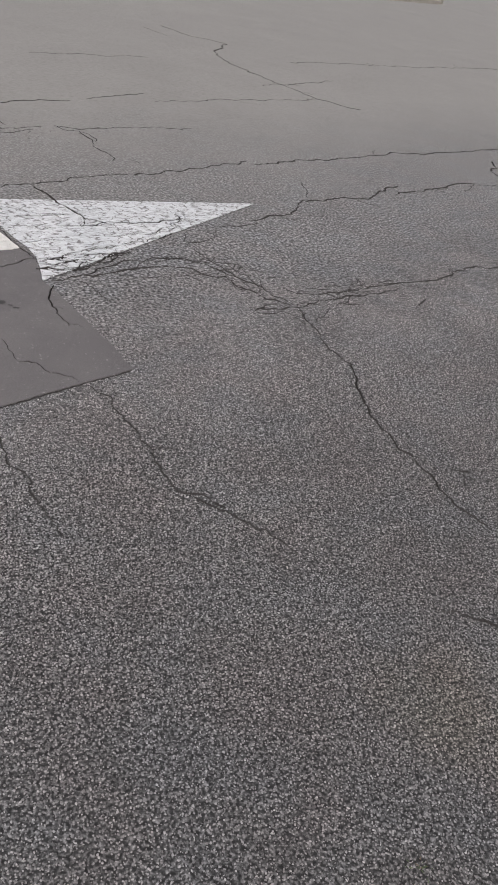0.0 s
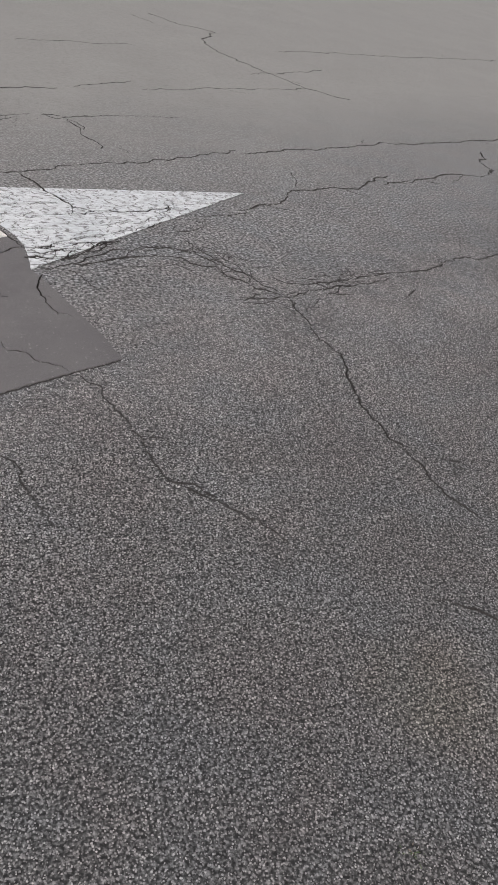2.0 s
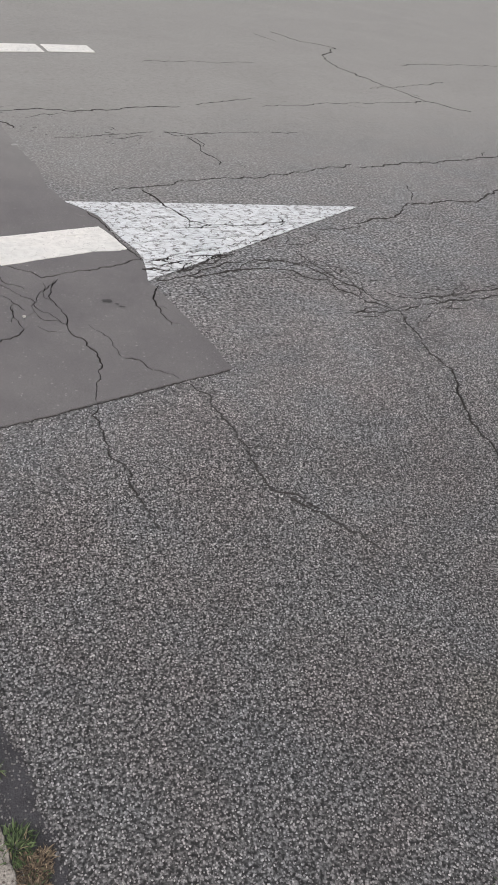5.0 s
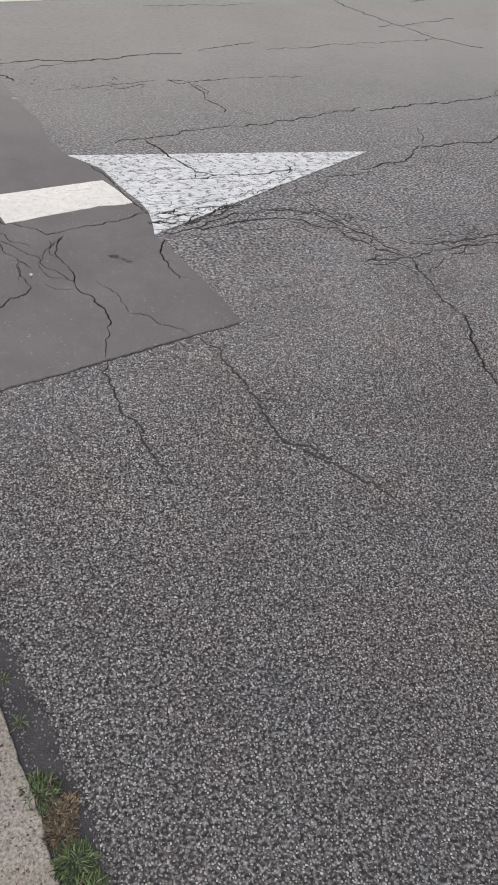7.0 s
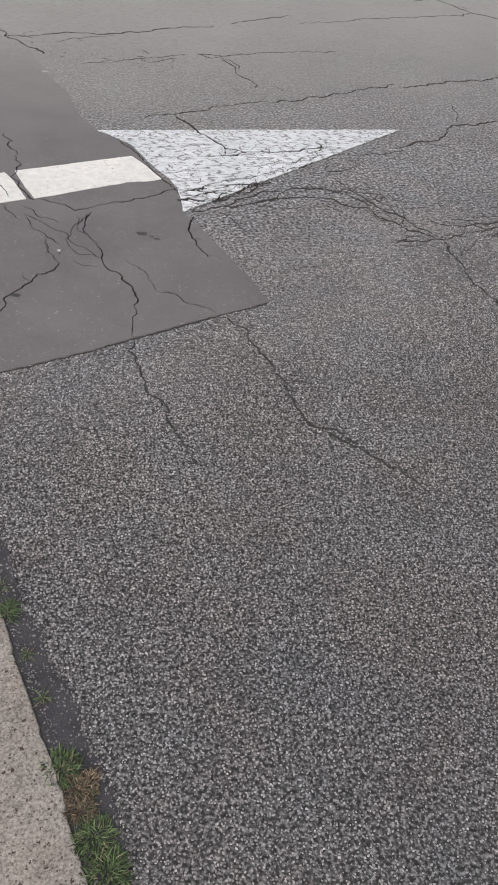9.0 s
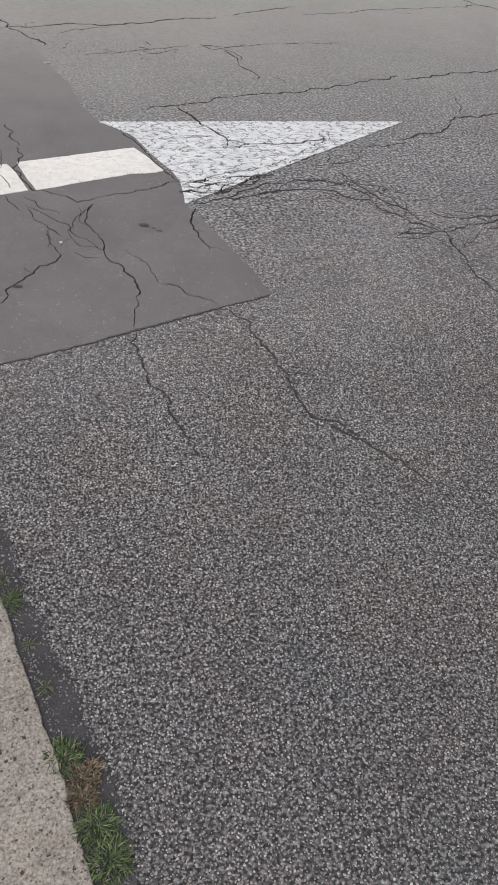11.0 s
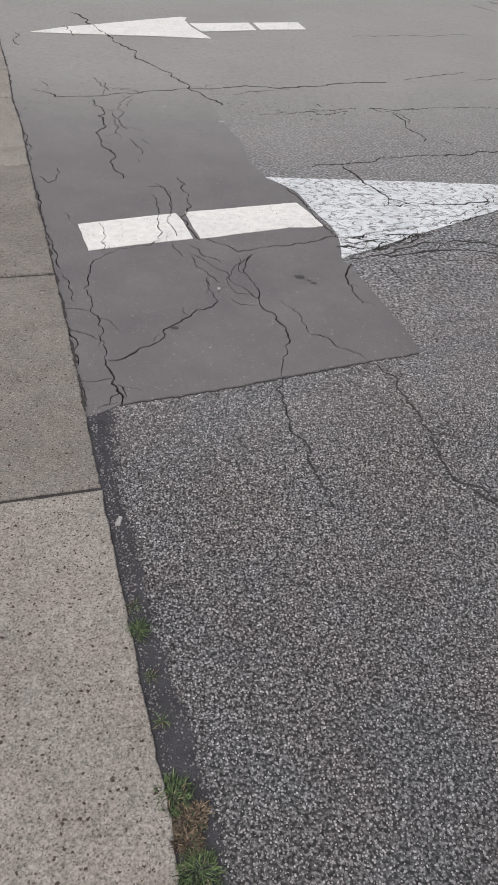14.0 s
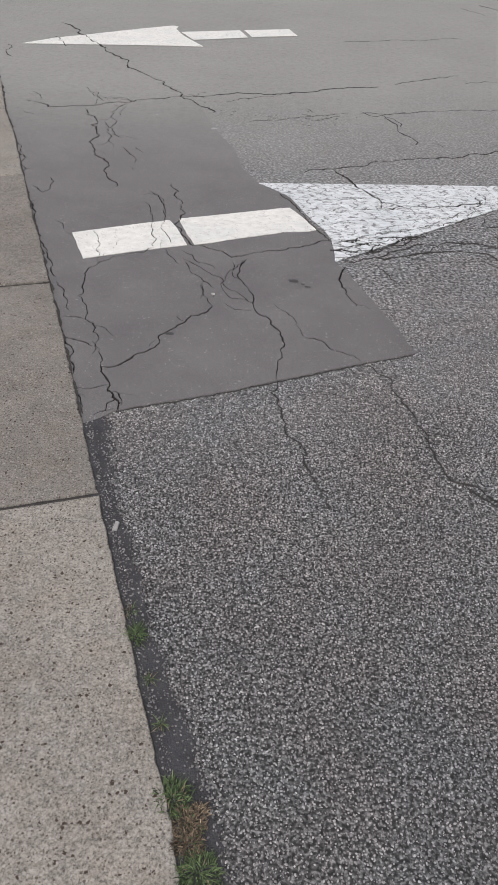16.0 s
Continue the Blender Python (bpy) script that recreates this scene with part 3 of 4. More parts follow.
crack(0.005, (-0.722, 4.347), (-0.626, 4.356))
crack(0.006, (-0.691, 4.418), (-0.633, 4.336))
crack(0.006, (-0.621, 4.32), (-0.572, 4.196), (-0.543, 4.074))
crack(0.005, (-0.624, 4.117), (-0.593, 4.115))
crack(0.005, (-1.104, 3.874), (-1.046, 3.807), (-1.036, 3.764))
crack(0.005, (-1.019, 3.73), (-0.972, 3.687))
crack(0.004, (-0.725, 3.679), (-0.731, 3.614), (-0.735, 3.558))
crack(0.004, (-0.125, 4.151), (0.002, 4.124), (0.096, 4.175))
crack(0.017, (0.36, 3.848), (0.428, 3.856), (0.511, 3.88))
crack(0.019, (0.345, 3.735), (0.404, 3.748), (0.466, 3.727))
crack(0.013, (0.449, 3.725), (0.53, 3.74), (0.621, 3.785))
crack(0.012, (0.546, 3.877), (0.674, 3.952), (0.798, 3.967))
crack(0.008, (0.649, 4.353), (0.682, 4.484), (0.67, 4.54))
crack(0.007, (0.246, 4.101), (0.361, 4.079), (0.513, 4.116))
crack(0.006, (1.256, 4.363), (1.222, 4.218), (1.289, 4.21), (1.44, 4.32), (1.498, 4.466))
crack(0.007, (1.448, 4.486), (1.65, 4.52), (1.84, 4.62))
crack(0.007, (0.943, 3.908), (1.175, 3.951), (1.338, 3.915))
crack(0.007, (1.34, 4.01), (1.416, 3.862), (1.485, 3.756), (1.466, 3.541))
crack(0.006, (1.148, 3.834), (1.174, 3.748), (1.276, 3.758))
crack(0.005, (1.796, 3.863), (1.792, 3.71))
crack(0.006, (1.376, 3.308), (1.54, 3.335), (1.614, 3.196))
crack(0.006, (1.792, 1.996), (1.857, 1.973), (1.853, 1.902))
crack(0.009, (0.23, 6.3), (0.3, 6.28))
crack(0.008, (0.27, 6.16), (0.4, 6.22), (0.53, 6.32))
crack(0.008, (0.28, 6.47), (0.33, 6.38))
crack(0.008, (0.7, 6.46), (0.93, 6.48), (1.08, 6.59))
crack(0.008, (0.88, 6.42), (0.96, 6.34), (0.98, 6.14))
crack(0.006, (-0.38, 6.52), (-0.16, 6.71), (0.07, 6.84))
crack(0.012, (5.45, 7.4), (5.78, 7.55), (6.0, 7.61), (6.5, 7.77))
crack(0.01, (3.286, 4.079), (3.465, 4.14), (3.662, 4.204), (3.911, 4.288))
crack(0.009, (9.54, 13.82), (10.67, 14.41), (11.75, 14.96))
crack(0.007, (0.72, 9.33), (1.22, 9.64), (1.75, 9.87), (2.15, 10.05))
crack(0.005, (1.356, 1.31), (1.433, 1.28), (1.5, 1.252))

crack(0.006, (0.813, 1.85), (0.721, 1.918), (0.809, 1.836), (0.917, 1.731), (0.989, 1.598))
# fine cracks across the repair
crack(0.0055, (-0.386, 3.511), (-0.280, 3.407), (-0.179, 3.317), (-0.110, 3.201), (-0.033, 3.095), spurs=False)
crack(0.0055, (-0.093, 3.555), (-0.135, 3.360), (-0.097, 3.300), spurs=False)
crack(0.0055, (-0.152, 3.073), (-0.102, 3.021), (-0.033, 3.024), spurs=False)
crack(0.0055, (0.068, 3.101), (0.127, 3.028), (0.167, 2.946), (0.196, 2.829), spurs=False)
crack(0.0055, (-0.267, 3.244), (-0.261, 3.097), spurs=False)
# the lower edge of the arrowhead has broken into small blocks
crack(0.008, (0.785, 4.055), (0.793, 3.965), spurs=False)
crack(0.007, (0.608, 4.005), (0.561, 3.904), spurs=False)
crack(0.008, (0.673, 3.982), (0.719, 3.921), (0.778, 3.949), spurs=False)
crack(0.009, (0.435, 3.855), (0.594, 3.829), (0.693, 3.860), (0.825, 3.976), spurs=False)
crack(0.007, (0.441, 3.697), (0.542, 3.734), (0.683, 3.831), spurs=False)
crack(0.006, (0.625, 3.846), (0.595, 3.745), spurs=False)
crack(0.006, (0.513, 3.842), (0.483, 3.721), spurs=False)
crack(0.006, (0.867, 4.042), (0.876, 3.982), spurs=False)
crack(0.006, (0.423, 3.992), (0.455, 3.922), spurs=False)
crack(0.007, (1.131, 4.298), (1.132, 4.223), spurs=False)
crack(0.008, (1.275, 4.676), (1.286, 4.565), (1.220, 4.483), (1.172, 4.354), spurs=False)
crack(0.006, (1.301, 4.567), (1.391, 4.561), (1.457, 4.552), spurs=False)
crack(0.006, (1.372, 4.787), (1.386, 4.692), spurs=False)
crack(0.006, (0.332, 4.313), (0.423, 4.258), (0.496, 4.301), spurs=False)
crack(0.006, (1.458, 4.347), (1.402, 4.401), spurs=False)

# crazed asphalt where the wheels turn beside the arrow
crazed = [Vector(p) for p in ((0.55, 3.68), (0.95, 3.86), (1.35, 3.82), (1.62, 3.55), (2.0, 3.56), (2.5, 3.74))]
for _ in range(34):
    f = rng.uniform(0, 4.99)
    a, b = crazed[int(f)], crazed[int(f) + 1]
    at = a.lerp(b, f % 1) + Vector((rng.gauss(0, 0.09), rng.gauss(0, 0.11)))
    run = (b - a).normalized() * rng.uniform(0.06, 0.14)
    run.rotate(Matrix.Rotation(rng.gauss(0, 0.7), 2))
    bend = run.copy()
    bend.rotate(Matrix.Rotation(rng.uniform(-0.9, 0.9), 2))
    crack(0.006, tuple(at), tuple(at + run), tuple(at + run + bend), spurs=False)

# ---- the road ----
road = thing("road", "weathered grey asphalt road with long open cracks", "road", kind="structure")
ground = cut_sheet("ground", [(-600, -600), (600, -600), (600, 600), (-600, 600)], 0.0, 0.002, M_ASPHALT, road)
for cells, width, spine in CRACKS:
    deep = 0.006 + 0.7 * width
    verts, faces = [], []
    for p, s in spine:
        base = len(verts)
        verts += [(*(p + s), 0.0), (*p, -deep), (*(p - s), 0.0)]
        if base:
            faces += [(base - 3, base, base + 1, base - 2), (base - 2, base + 1, base + 2, base - 1)]
    ob = new("crack", solid_mesh("crack", verts, faces, M_CRACK))
    ob.parent = road

# the repair along the pavement
EDGE = [(2.38, -6.2), (0.93, -2.15), (0.42, -0.75), (-0.071, 0.652), (-0.1, 0.745), (-0.139, 0.863), (-0.214, 1.069), (-0.308, 1.338), (-0.453, 1.755), (-0.594, 2.154),
        (-0.758, 2.617), (-0.953, 3.153), (-1.191, 3.797), (-1.45, 4.51), (-1.75, 5.35), (-1.96, 5.87), (-2.20, 6.58), (-2.75, 8.03), (-3.27, 9.48)]


def edge_at(y):
    """The pavement's edge: its x at y."""
    return float(np.interp(y, [p[1] for p in EDGE], [p[0] for p in EDGE]))


patch_line = [(-0.48, 2.202), (-0.3, 2.288), (-0.099, 2.375), (0.089, 2.473), (0.243, 2.553), (0.427, 2.64), (0.659, 2.754), (0.598, 2.969), (0.519, 3.195),
              (0.431, 3.447), (0.37, 3.58), (0.35, 3.87), (0.22, 4.173), (0.143, 4.449), (-0.05, 4.66), (-0.16, 4.91), (-0.24, 5.31), (-0.38, 5.67), (-0.5, 6.09), (-0.85, 7.3)]
patch_side = [(edge_at(y) - 0.02, y) for y in (7.3, 6.4, 5.5, 4.5, 3.6, 2.8, 2.1)]
repair = thing("road_repair", "dark smooth asphalt repair with branching cracks beside the pavement", "road patch", kind="structure")
cut_sheet("patch", ragged(patch_line + patch_side, 0.03, 0.006, 2), 0.004, 0.006, M_PATCH, repair, loose=True)

# the dirt that fills the joint along the pavement
gutter_line = [(0.60, -1.0), (0.26, -0.05), (0.026, 0.6), (0.011, 0.657), (-0.032, 0.833), (-0.071, 0.921), (-0.12, 1.016), (-0.178, 1.152), (-0.23, 1.288), (-0.287, 1.44),
               (-0.336, 1.591), (-0.408, 1.756), (-0.458, 1.95), (-0.482, 2.12), (-0.53, 2.2)]
gutter_side = [(edge_at(y) - 0.03, y) for y in (2.21, 1.6, 1.0, 0.4, -0.3, -1.0)]
gutter = thing("gutter", "dark packed dirt strip between pavement and asphalt", "gutter", kind="structure")
gutter_loop = ragged([(x + 0.008, y) for x, y in gutter_line] + gutter_side, 0.006, 0.022, 5)
cut_sheet("dirt", gutter_loop, 0.0035, 0.004, M_GUTTER, gutter, cracked=False)
joint_line = [(edge_at(y) + 0.008, y) for y in np.arange(2.15, 8.0, 0.25)]
joint_side = [(edge_at(y) - 0.02, y) for y in (8.0, 6.0, 4.0, 2.15)]
cut_sheet("open_joint", ragged(joint_line + joint_side, 0.02, 0.013, 8), 0.0075, 0.002, M_CRACK, gutter, cracked=False)

# ---- the pavement: one slab after another along the road ----
pavement = thing("pavement", "pale pitted concrete pavement of cast slabs", "pavement", kind="structure")
JOINTS = [-6.1, -4.7, -3.35, -2.0, -0.99, 0.36, 1.755, 3.153, 4.51, 5.87, 7.25, 8.6, 9.4]


def slab(y0, y1, top, material, gap=0.010):
    """A slab between two joints: uneven front edge, rounded arris, tooled joints at right angles to the edge."""
    front = [Vector((edge_at(y), y)) for y in np.linspace(y0, y1, max(3, int((y1 - y0) / 0.011)))]
    along = (front[-1] - front[0]).normalized()
    inward = Vector((-along.y, along.x))
    front[0] += along * gap
    front[-1] -= along * gap
    front = [p + inward * (-0.002 + 0.007 * noise.noise((p.x * 11, p.y * 11, 1)) + 0.008 * abs(noise.noise((p.x * 38, p.y * 38, 4)))) for p in front]
    rear, fore = front[-1], front[0]

    def side_line(p, push):
        return [p + inward * d + along * push * 0.005 * abs(noise.noise((p.x * 3 + d * 16, p.y * 5, 7))) for d in np.linspace(0.02, 1.5, 75)]

    loop = front + side_line(rear, -1) + side_line(fore, 1)[::-1]
    centre = sum(loop, Vector((0, 0))) / len(loop)
    rings = [(0.0, -0.09), (0.0, top - 0.006), (0.0025, top - 0.0015), (0.008, top)]
    verts, faces, n = [], [], len(loop)
    for inset, z in rings:
        for p in loop:
            verts.append((*(p + (centre - p).normalized() * inset), z))
    for r in range(len(rings) - 1):
        for i in range(n):
            j = (i + 1) % n
            faces.append((r * n + i, r * n + j, (r + 1) * n + j, (r + 1) * n + i))
    faces.append(tuple(range(3 * n, 4 * n)))
    ob = new("slab", solid_mesh("slab", verts, faces, material))
    ob.parent = pavement
    return ob


for i, (a, b) in enumerate(zip(JOINTS, JOINTS[1:])):
    slab(a, b, 0.012 + 0.002 * (i % 2), M_SLAB_BROWN if 1.7 < a < 4 else M_SLAB)
bed = [(edge_at(y) - 0.02, y) for y in (-6.0, 2, 5, 9.3)] + [(edge_at(y) - 1.4, y - 0.45) for y in (9.3, 5, 2, -5.5)]
cut_sheet("bed", bed, 0.003, 0.002, M_CRACK, pavement, cracked=False)


# ---- the painted arrows ----
def arrow(label, head, panels):
    ob = thing("arrow_marking", label, "road marking", group="painted arrows")
    cut_sheet("arrowhead", ragged(head, 0.02, 0.005, 11), 0.0075, 0.0035, M_HEAD if len(panels[0]) > 6 else M_STEM, ob, "white paint split by cracks")
    for outline in panels:
        cut_sheet("shaft_panel", ragged(outline, 0.02, 0.004, 13), 0.0075, 0.0035, M_STEM, ob)
    return ob


arrow("white painted arrow, heavily cracked head, across the repair",
      [(1.9, 4.97), (0.93, 4.82), (-0.05, 4.66), (0.06, 4.55), (0.143, 4.449), (0.238, 4.175), (0.326, 3.989), (0.358, 3.857), (0.363, 3.771), (0.366, 3.592), (1.12, 4.27)],
      [[(-0.464, 4.006), (-0.158, 4.150), (0.085, 4.264), (0.136, 4.284), (0.200, 4.17), (0.268, 4.02), (0.285, 3.987), (0.240, 3.956), (0.119, 3.929), (-0.079, 3.827), (-0.346, 3.679), (-0.404, 3.822)],
       [(-0.981, 3.729), (-0.766, 3.847), (-0.513, 3.981), (-0.466, 3.895), (-0.385, 3.673), (-0.628, 3.556), (-0.862, 3.431)]])
arrow("white painted arrow, split by one crack, near the island",
      [(-2.48, 8.16), (-2.23, 8.54), (-1.95, 8.82), (-1.49, 9.32), (-1.19, 9.61), (-1.12, 9.60), (-1.12, 9.42), (-1.0, 9.07), (-0.89, 8.86), (-0.75, 8.59), (-1.36, 8.46), (-1.9, 8.31)],
      [[(-1.05, 9.28), (-0.43, 9.61), (-0.32, 9.22), (-0.88, 8.9)], [(-0.38, 9.63), (0.12, 9.89), (0.22, 9.51), (-0.28, 9.27)]])


# ---- weeds in the joint ----
def blade(bm, base, heading, length, width, lift, curl, bits=5):
    """One narrow leaf that rises and bends over, folded along its middle."""
    side = Vector((-math.sin(heading), math.cos(heading), 0))
    p, up = Vector(base), lift
    rows = []
    for i in range(bits + 1):
        f = i / bits
        w = width * (1 - f) ** 0.6 * (0.55 + 0.45 * min(1, f * 4)) * 0.5
        rows.append([bm.verts.new(p + side * w), bm.verts.new(p - Vector((0, 0, w * 0.5))), bm.verts.new(p - side * w)])
        p = p + Vector((math.cos(heading) * math.cos(up), math.sin(heading) * math.cos(up), math.sin(up))) * length / bits
        p.z = max(p.z, 0.004)
        up -= curl / bits
    for a, b in zip(rows, rows[1:]):
        bm.faces.new((a[0], a[1], b[1], b[0]))
        bm.faces.new((a[1], a[2], b[2], b[1]))


def weed(name, label, x, y, material, blades, length, spread, width=0.004, lift=(0.2, 1.2), second=None, z=0.004):
    ob = thing(name, label, "weed", (x, y, z), group="weeds in the joint" if z < 0.1 else "weeds on the island")
    for mat, count in ((material, blades), second or (None, 0)):
        if not mat:
            continue
        bm = bmesh.new()
        for _ in range(count):
            a, r = rng.uniform(0, math.tau), spread * rng.random() ** 0.7
            base = (r * math.cos(a), r * math.sin(a), rng.uniform(0, 0.006))
            blade(bm, base, a + rng.uniform(-1.1, 1.1), length * rng.uniform(0.45, 1.15), width * rng.uniform(0.6, 1.3), rng.uniform(*lift), rng.uniform(0.6, 2.8))
        part("leaves" if mat is M_GREEN else "dry_leaves", bm, mat, ob)
    return ob


weed("weed_tuft", "green grassy weed tuft growing from the joint", -0.108, 0.820, M_GREEN, 250, 0.027, 0.038, 0.0036, (0.1, 1.3), (M_STRAW, 14))
weed("dried_weed", "brown withered weed with a few green leaves", -0.068, 0.770, M_DRY, 330, 0.017, 0.034, 0.0042, (0.1, 1.4), (M_GREEN, 40))
weed("dried_weed", "dark brown withered weed at the pavement edge", -0.066, 0.728, M_DRY, 300, 0.017, 0.030, 0.0040, (0.1, 1.4), (M_GREEN, 30))
weed("weed_tuft", "dense green grassy weed at the pavement edge", -0.038, 0.672, M_GREEN, 280, 0.026, 0.040, 0.0034, (0.1, 1.3), (M_STRAW, 10))
weed("weed_tuft", "dense yellowish green weed at the pavement edge", -0.012, 0.605, M_GREEN, 280, 0.026, 0.042, 0.0034, (0.1, 1.3), (M_STRAW, 16))
weed("weed_tuft", "small green weed in the gutter dirt", -0.254, 1.235, M_GREEN, 120, 0.036, 0.020, 0.0028, (0.1, 1.0))
weed("weed_tuft", "small dusty weed in the gutter dirt", -0.281, 1.312, M_GREEN, 26, 0.024, 0.016, 0.0024, (0.05, 0.6), (M_DRY, 14))
weed("weed_sprig", "thin yellowish sprig in the gutter dirt", -0.199, 1.105, M_GREEN, 15, 0.036, 0.005, 0.0026, (0.1, 0.5), (M_STRAW, 4))
weed("weed_sprig", "thin green sprig in the gutter dirt", -0.156, 0.991, M_GREEN, 17, 0.036, 0.005, 0.0026, (0.1, 0.6), (M_STRAW, 3))
weed("weed_sprig", "low dusty weed in the open asphalt", 0.91, 0.615, M_GREEN, 14, 0.014, 0.030, 0.003, (0.05, 0.5), (M_DRY, 6))
weed("dried_weed", "straw-coloured dead weed leaning over the asphalt", -0.050, 0.790, M_STRAW, 26, 0.020, 0.018, 0.0036, (0.2, 1.3), (M_DRY, 50))


# ---- stones and litter ----
def stone(bm, x, y, z, size, flat=0.6):
    m = Matrix.Translation((x, y, z)) @ Matrix.Rotation(rng.uniform(0, 6.3), 4, "Z") @ Matrix.Diagonal((size * rng.uniform(0.8, 1.3), size * rng.uniform(0.6, 1.0), size * flat, 1))
    made = bmesh.ops.create_icosphere(bm, subdivisions=1, radius=0.5, matrix=m)["verts"]
    for v in made:
        v.co += Vector((rng.uniform(-1, 1), rng.uniform(-1, 1), rng.uniform(-0.6, 0.6))) * size * 0.12


def pebble(label, x, y, size, flat, material, name="pebble", category="stone", z=0.0):
    ob = thing(name, label, category, (x, y, z))
    bm = bmesh.new()
    stone(bm, 0, 0, size * flat * 0.42, size, flat)
    part("body", bm, material, ob)


chip = thing("stone_chip", "long pale stone chip lying in the gutter dirt", "stone", (-0.373, 1.621, 0.004))
bm = bmesh.new()
bmesh.ops.create_cube(bm, size=1.0, matrix=Matrix.Translation((0, 0, 0.004)) @ Matrix.Rotation(-0.12, 4, "Z") @ Matrix.Diagonal((0.013, 0.034, 0.008, 1)))
for v in bm.verts:
    v.co += Vector((rng.uniform(-1, 1), rng.uniform(-1, 1), 0)) * 0.0022
bmesh.ops.bevel(bm, geom=list(bm.edges), offset=0.0012, segments=2, affect="EDGES")
part("body", bm, M_GRIT_PALE, chip)
pebble("small round white pebble on the dark repair", -0.211, 3.147, 0.017, 0.7, M_CHIP, z=0.004)
pebble("tiny white pebble in the gutter dirt", -0.317, 1.452, 0.008, 0.7, M_CHIP, z=0.004)
pebble("small pale stone in the gutter dirt", -0.303, 1.31, 0.010, 0.6, M_CHIP, z=0.004)
for x, y, size in ((0.665, 2.18, 0.008), (0.437, 2.535, 0.007), (0.48, 2.05, 0.006), (0.93, 1.55, 0.006), (0.30, 1.21, 0.006)):
    pebble("tiny pale stone chip lying on the asphalt", x, y, size, 0.6, M_CHIP)
for x, y, size in ((-0.86, 6.0, 0.035), (-0.41, 5.74, 0.05), (-0.16, 6.35, 0.03), (0.05, 6.95, 0.03)):
    pebble("trodden grey scrap of paper litter on the asphalt", x, y, size, 0.12, M_GRIT_PALE, "litter", "litter", z=0.004)

spots = thing("oil_spot", "dark oil spots on the smooth repair", "stain", (0, 0, 0))
for x, y, r in ((0.157, 3.343, 0.022), (0.223, 3.29, 0.012), (0.20, 3.315, 0.009), (-0.36, 2.77, 0.016)):
    bm = bmesh.new()
    ring = [bm.verts.new((x + r * (1.2 + 0.4 * noise.noise((math.cos(a) * 2, math.sin(a) * 2, x * 9))) * math.cos(a),
                          y + r * (0.8 + 0.4 * noise.noise((math.cos(a) * 2, math.sin(a) * 2, y * 9))) * math.sin(a), 0.0065)) for a in np.linspace(0, math.tau, 18)[:-1]]
    bm.faces.new(ring)
    part("spot", bm, M_OIL, spots)

bm = bmesh.new()
for _ in range(260):
    y = rng.uniform(0.5, 2.3)
    x = edge_at(y) + abs(rng.gauss(0, 0.05)) + 0.006
    size = rng.uniform(0.002, 0.007)
    stone(bm, x, y, 0.004 + size * 0.25, size)
for _ in range(70):
    y = rng.uniform(2.3, 5.5)
    x = edge_at(y) + abs(rng.gauss(0, 0.02)) + 0.004
    size = rng.uniform(0.003, 0.006)
    stone(bm, x, y, 0.008 + size * 0.25, size)
for _ in range(60):
    x, y = rng.gauss(0.15, 0.35), rng.gauss(6.15, 0.12)
    stone(bm, x, y, 0.003, rng.uniform(0.008, 0.022), 0.2)
me = bpy.data.meshes.new("gutter_grit")
bm.to_mesh(me)
bm.free()
me.materials.append(M_GRIT)
tagged(new("gutter_grit", me), "loose grey grit and stone chips along the pavement edge", "grit", kind="stuff")


# ---- the planted islands beyond the lane ----
def island(label, line, kerb_high=0.13, kerb_wide=0.17):
    """A kerbed island: front kerb along the line, rounded nose, back kerb; soil inside. Returns the soil's outline."""
    ob = thing("traffic_island", label, "traffic island", kind="structure")
    path = [Vector(p) for p in line]
    n = len(path)
    inner = []
    for i, p in enumerate(path):
        d = (path[min(i + 1, n - 1)] - path[max(i - 1, 0)]).normalized()
        inner.append(p + Vector((-d.y, d.x)) * kerb_wide)
    for i in range(n - 1):
        a, b, c, d = path[i], path[i + 1], inner[i + 1], inner[i]
        u = (b - a).normalized() * 0.0008
        a, b, c, d = a + u, b - u, c - u, d + u
        h = kerb_high + 0.008 * noise.noise((a.x, a.y, 2))
        mid = ((a + b + c + d) / 4)
        ring = [(0.0, -0.05), (0.004, h - 0.03), (0.012, h - 0.008), (0.03, h)]
        verts, faces = [], []
        for inset, z in ring:
            for p in (a, b, c, d):
                verts.append((*(p + (mid - p).normalized() * inset), z))
        for r in range(3):
            for k in range(4):
                m = (k + 1) % 4
                faces.append((r * 4 + k, r * 4 + m, (r + 1) * 4 + m, (r + 1) * 4 + k))
        faces.append((12, 13, 14, 15))
        stone_ob = new("kerb_stone", solid_mesh("kerb_stone", verts, faces, M_KERB))
        stone_ob.parent = ob
    soil = [(*p, kerb_high - 0.02) for p in inner]
    me = solid_mesh("soil", soil, [tuple(range(n))], M_SOIL)
    me_ob = new("soil", me)
    me_ob.parent = ob
    return inner


def inside(p, loop):
    hit = False
    for a, b in zip(loop, loop[1:] + loop[:1]):
        if (a.y > p.y) != (b.y > p.y) and p.x < (b.x - a.x) * (p.y - a.y) / (b.y - a.y) + a.x:
            hit = not hit
    return hit


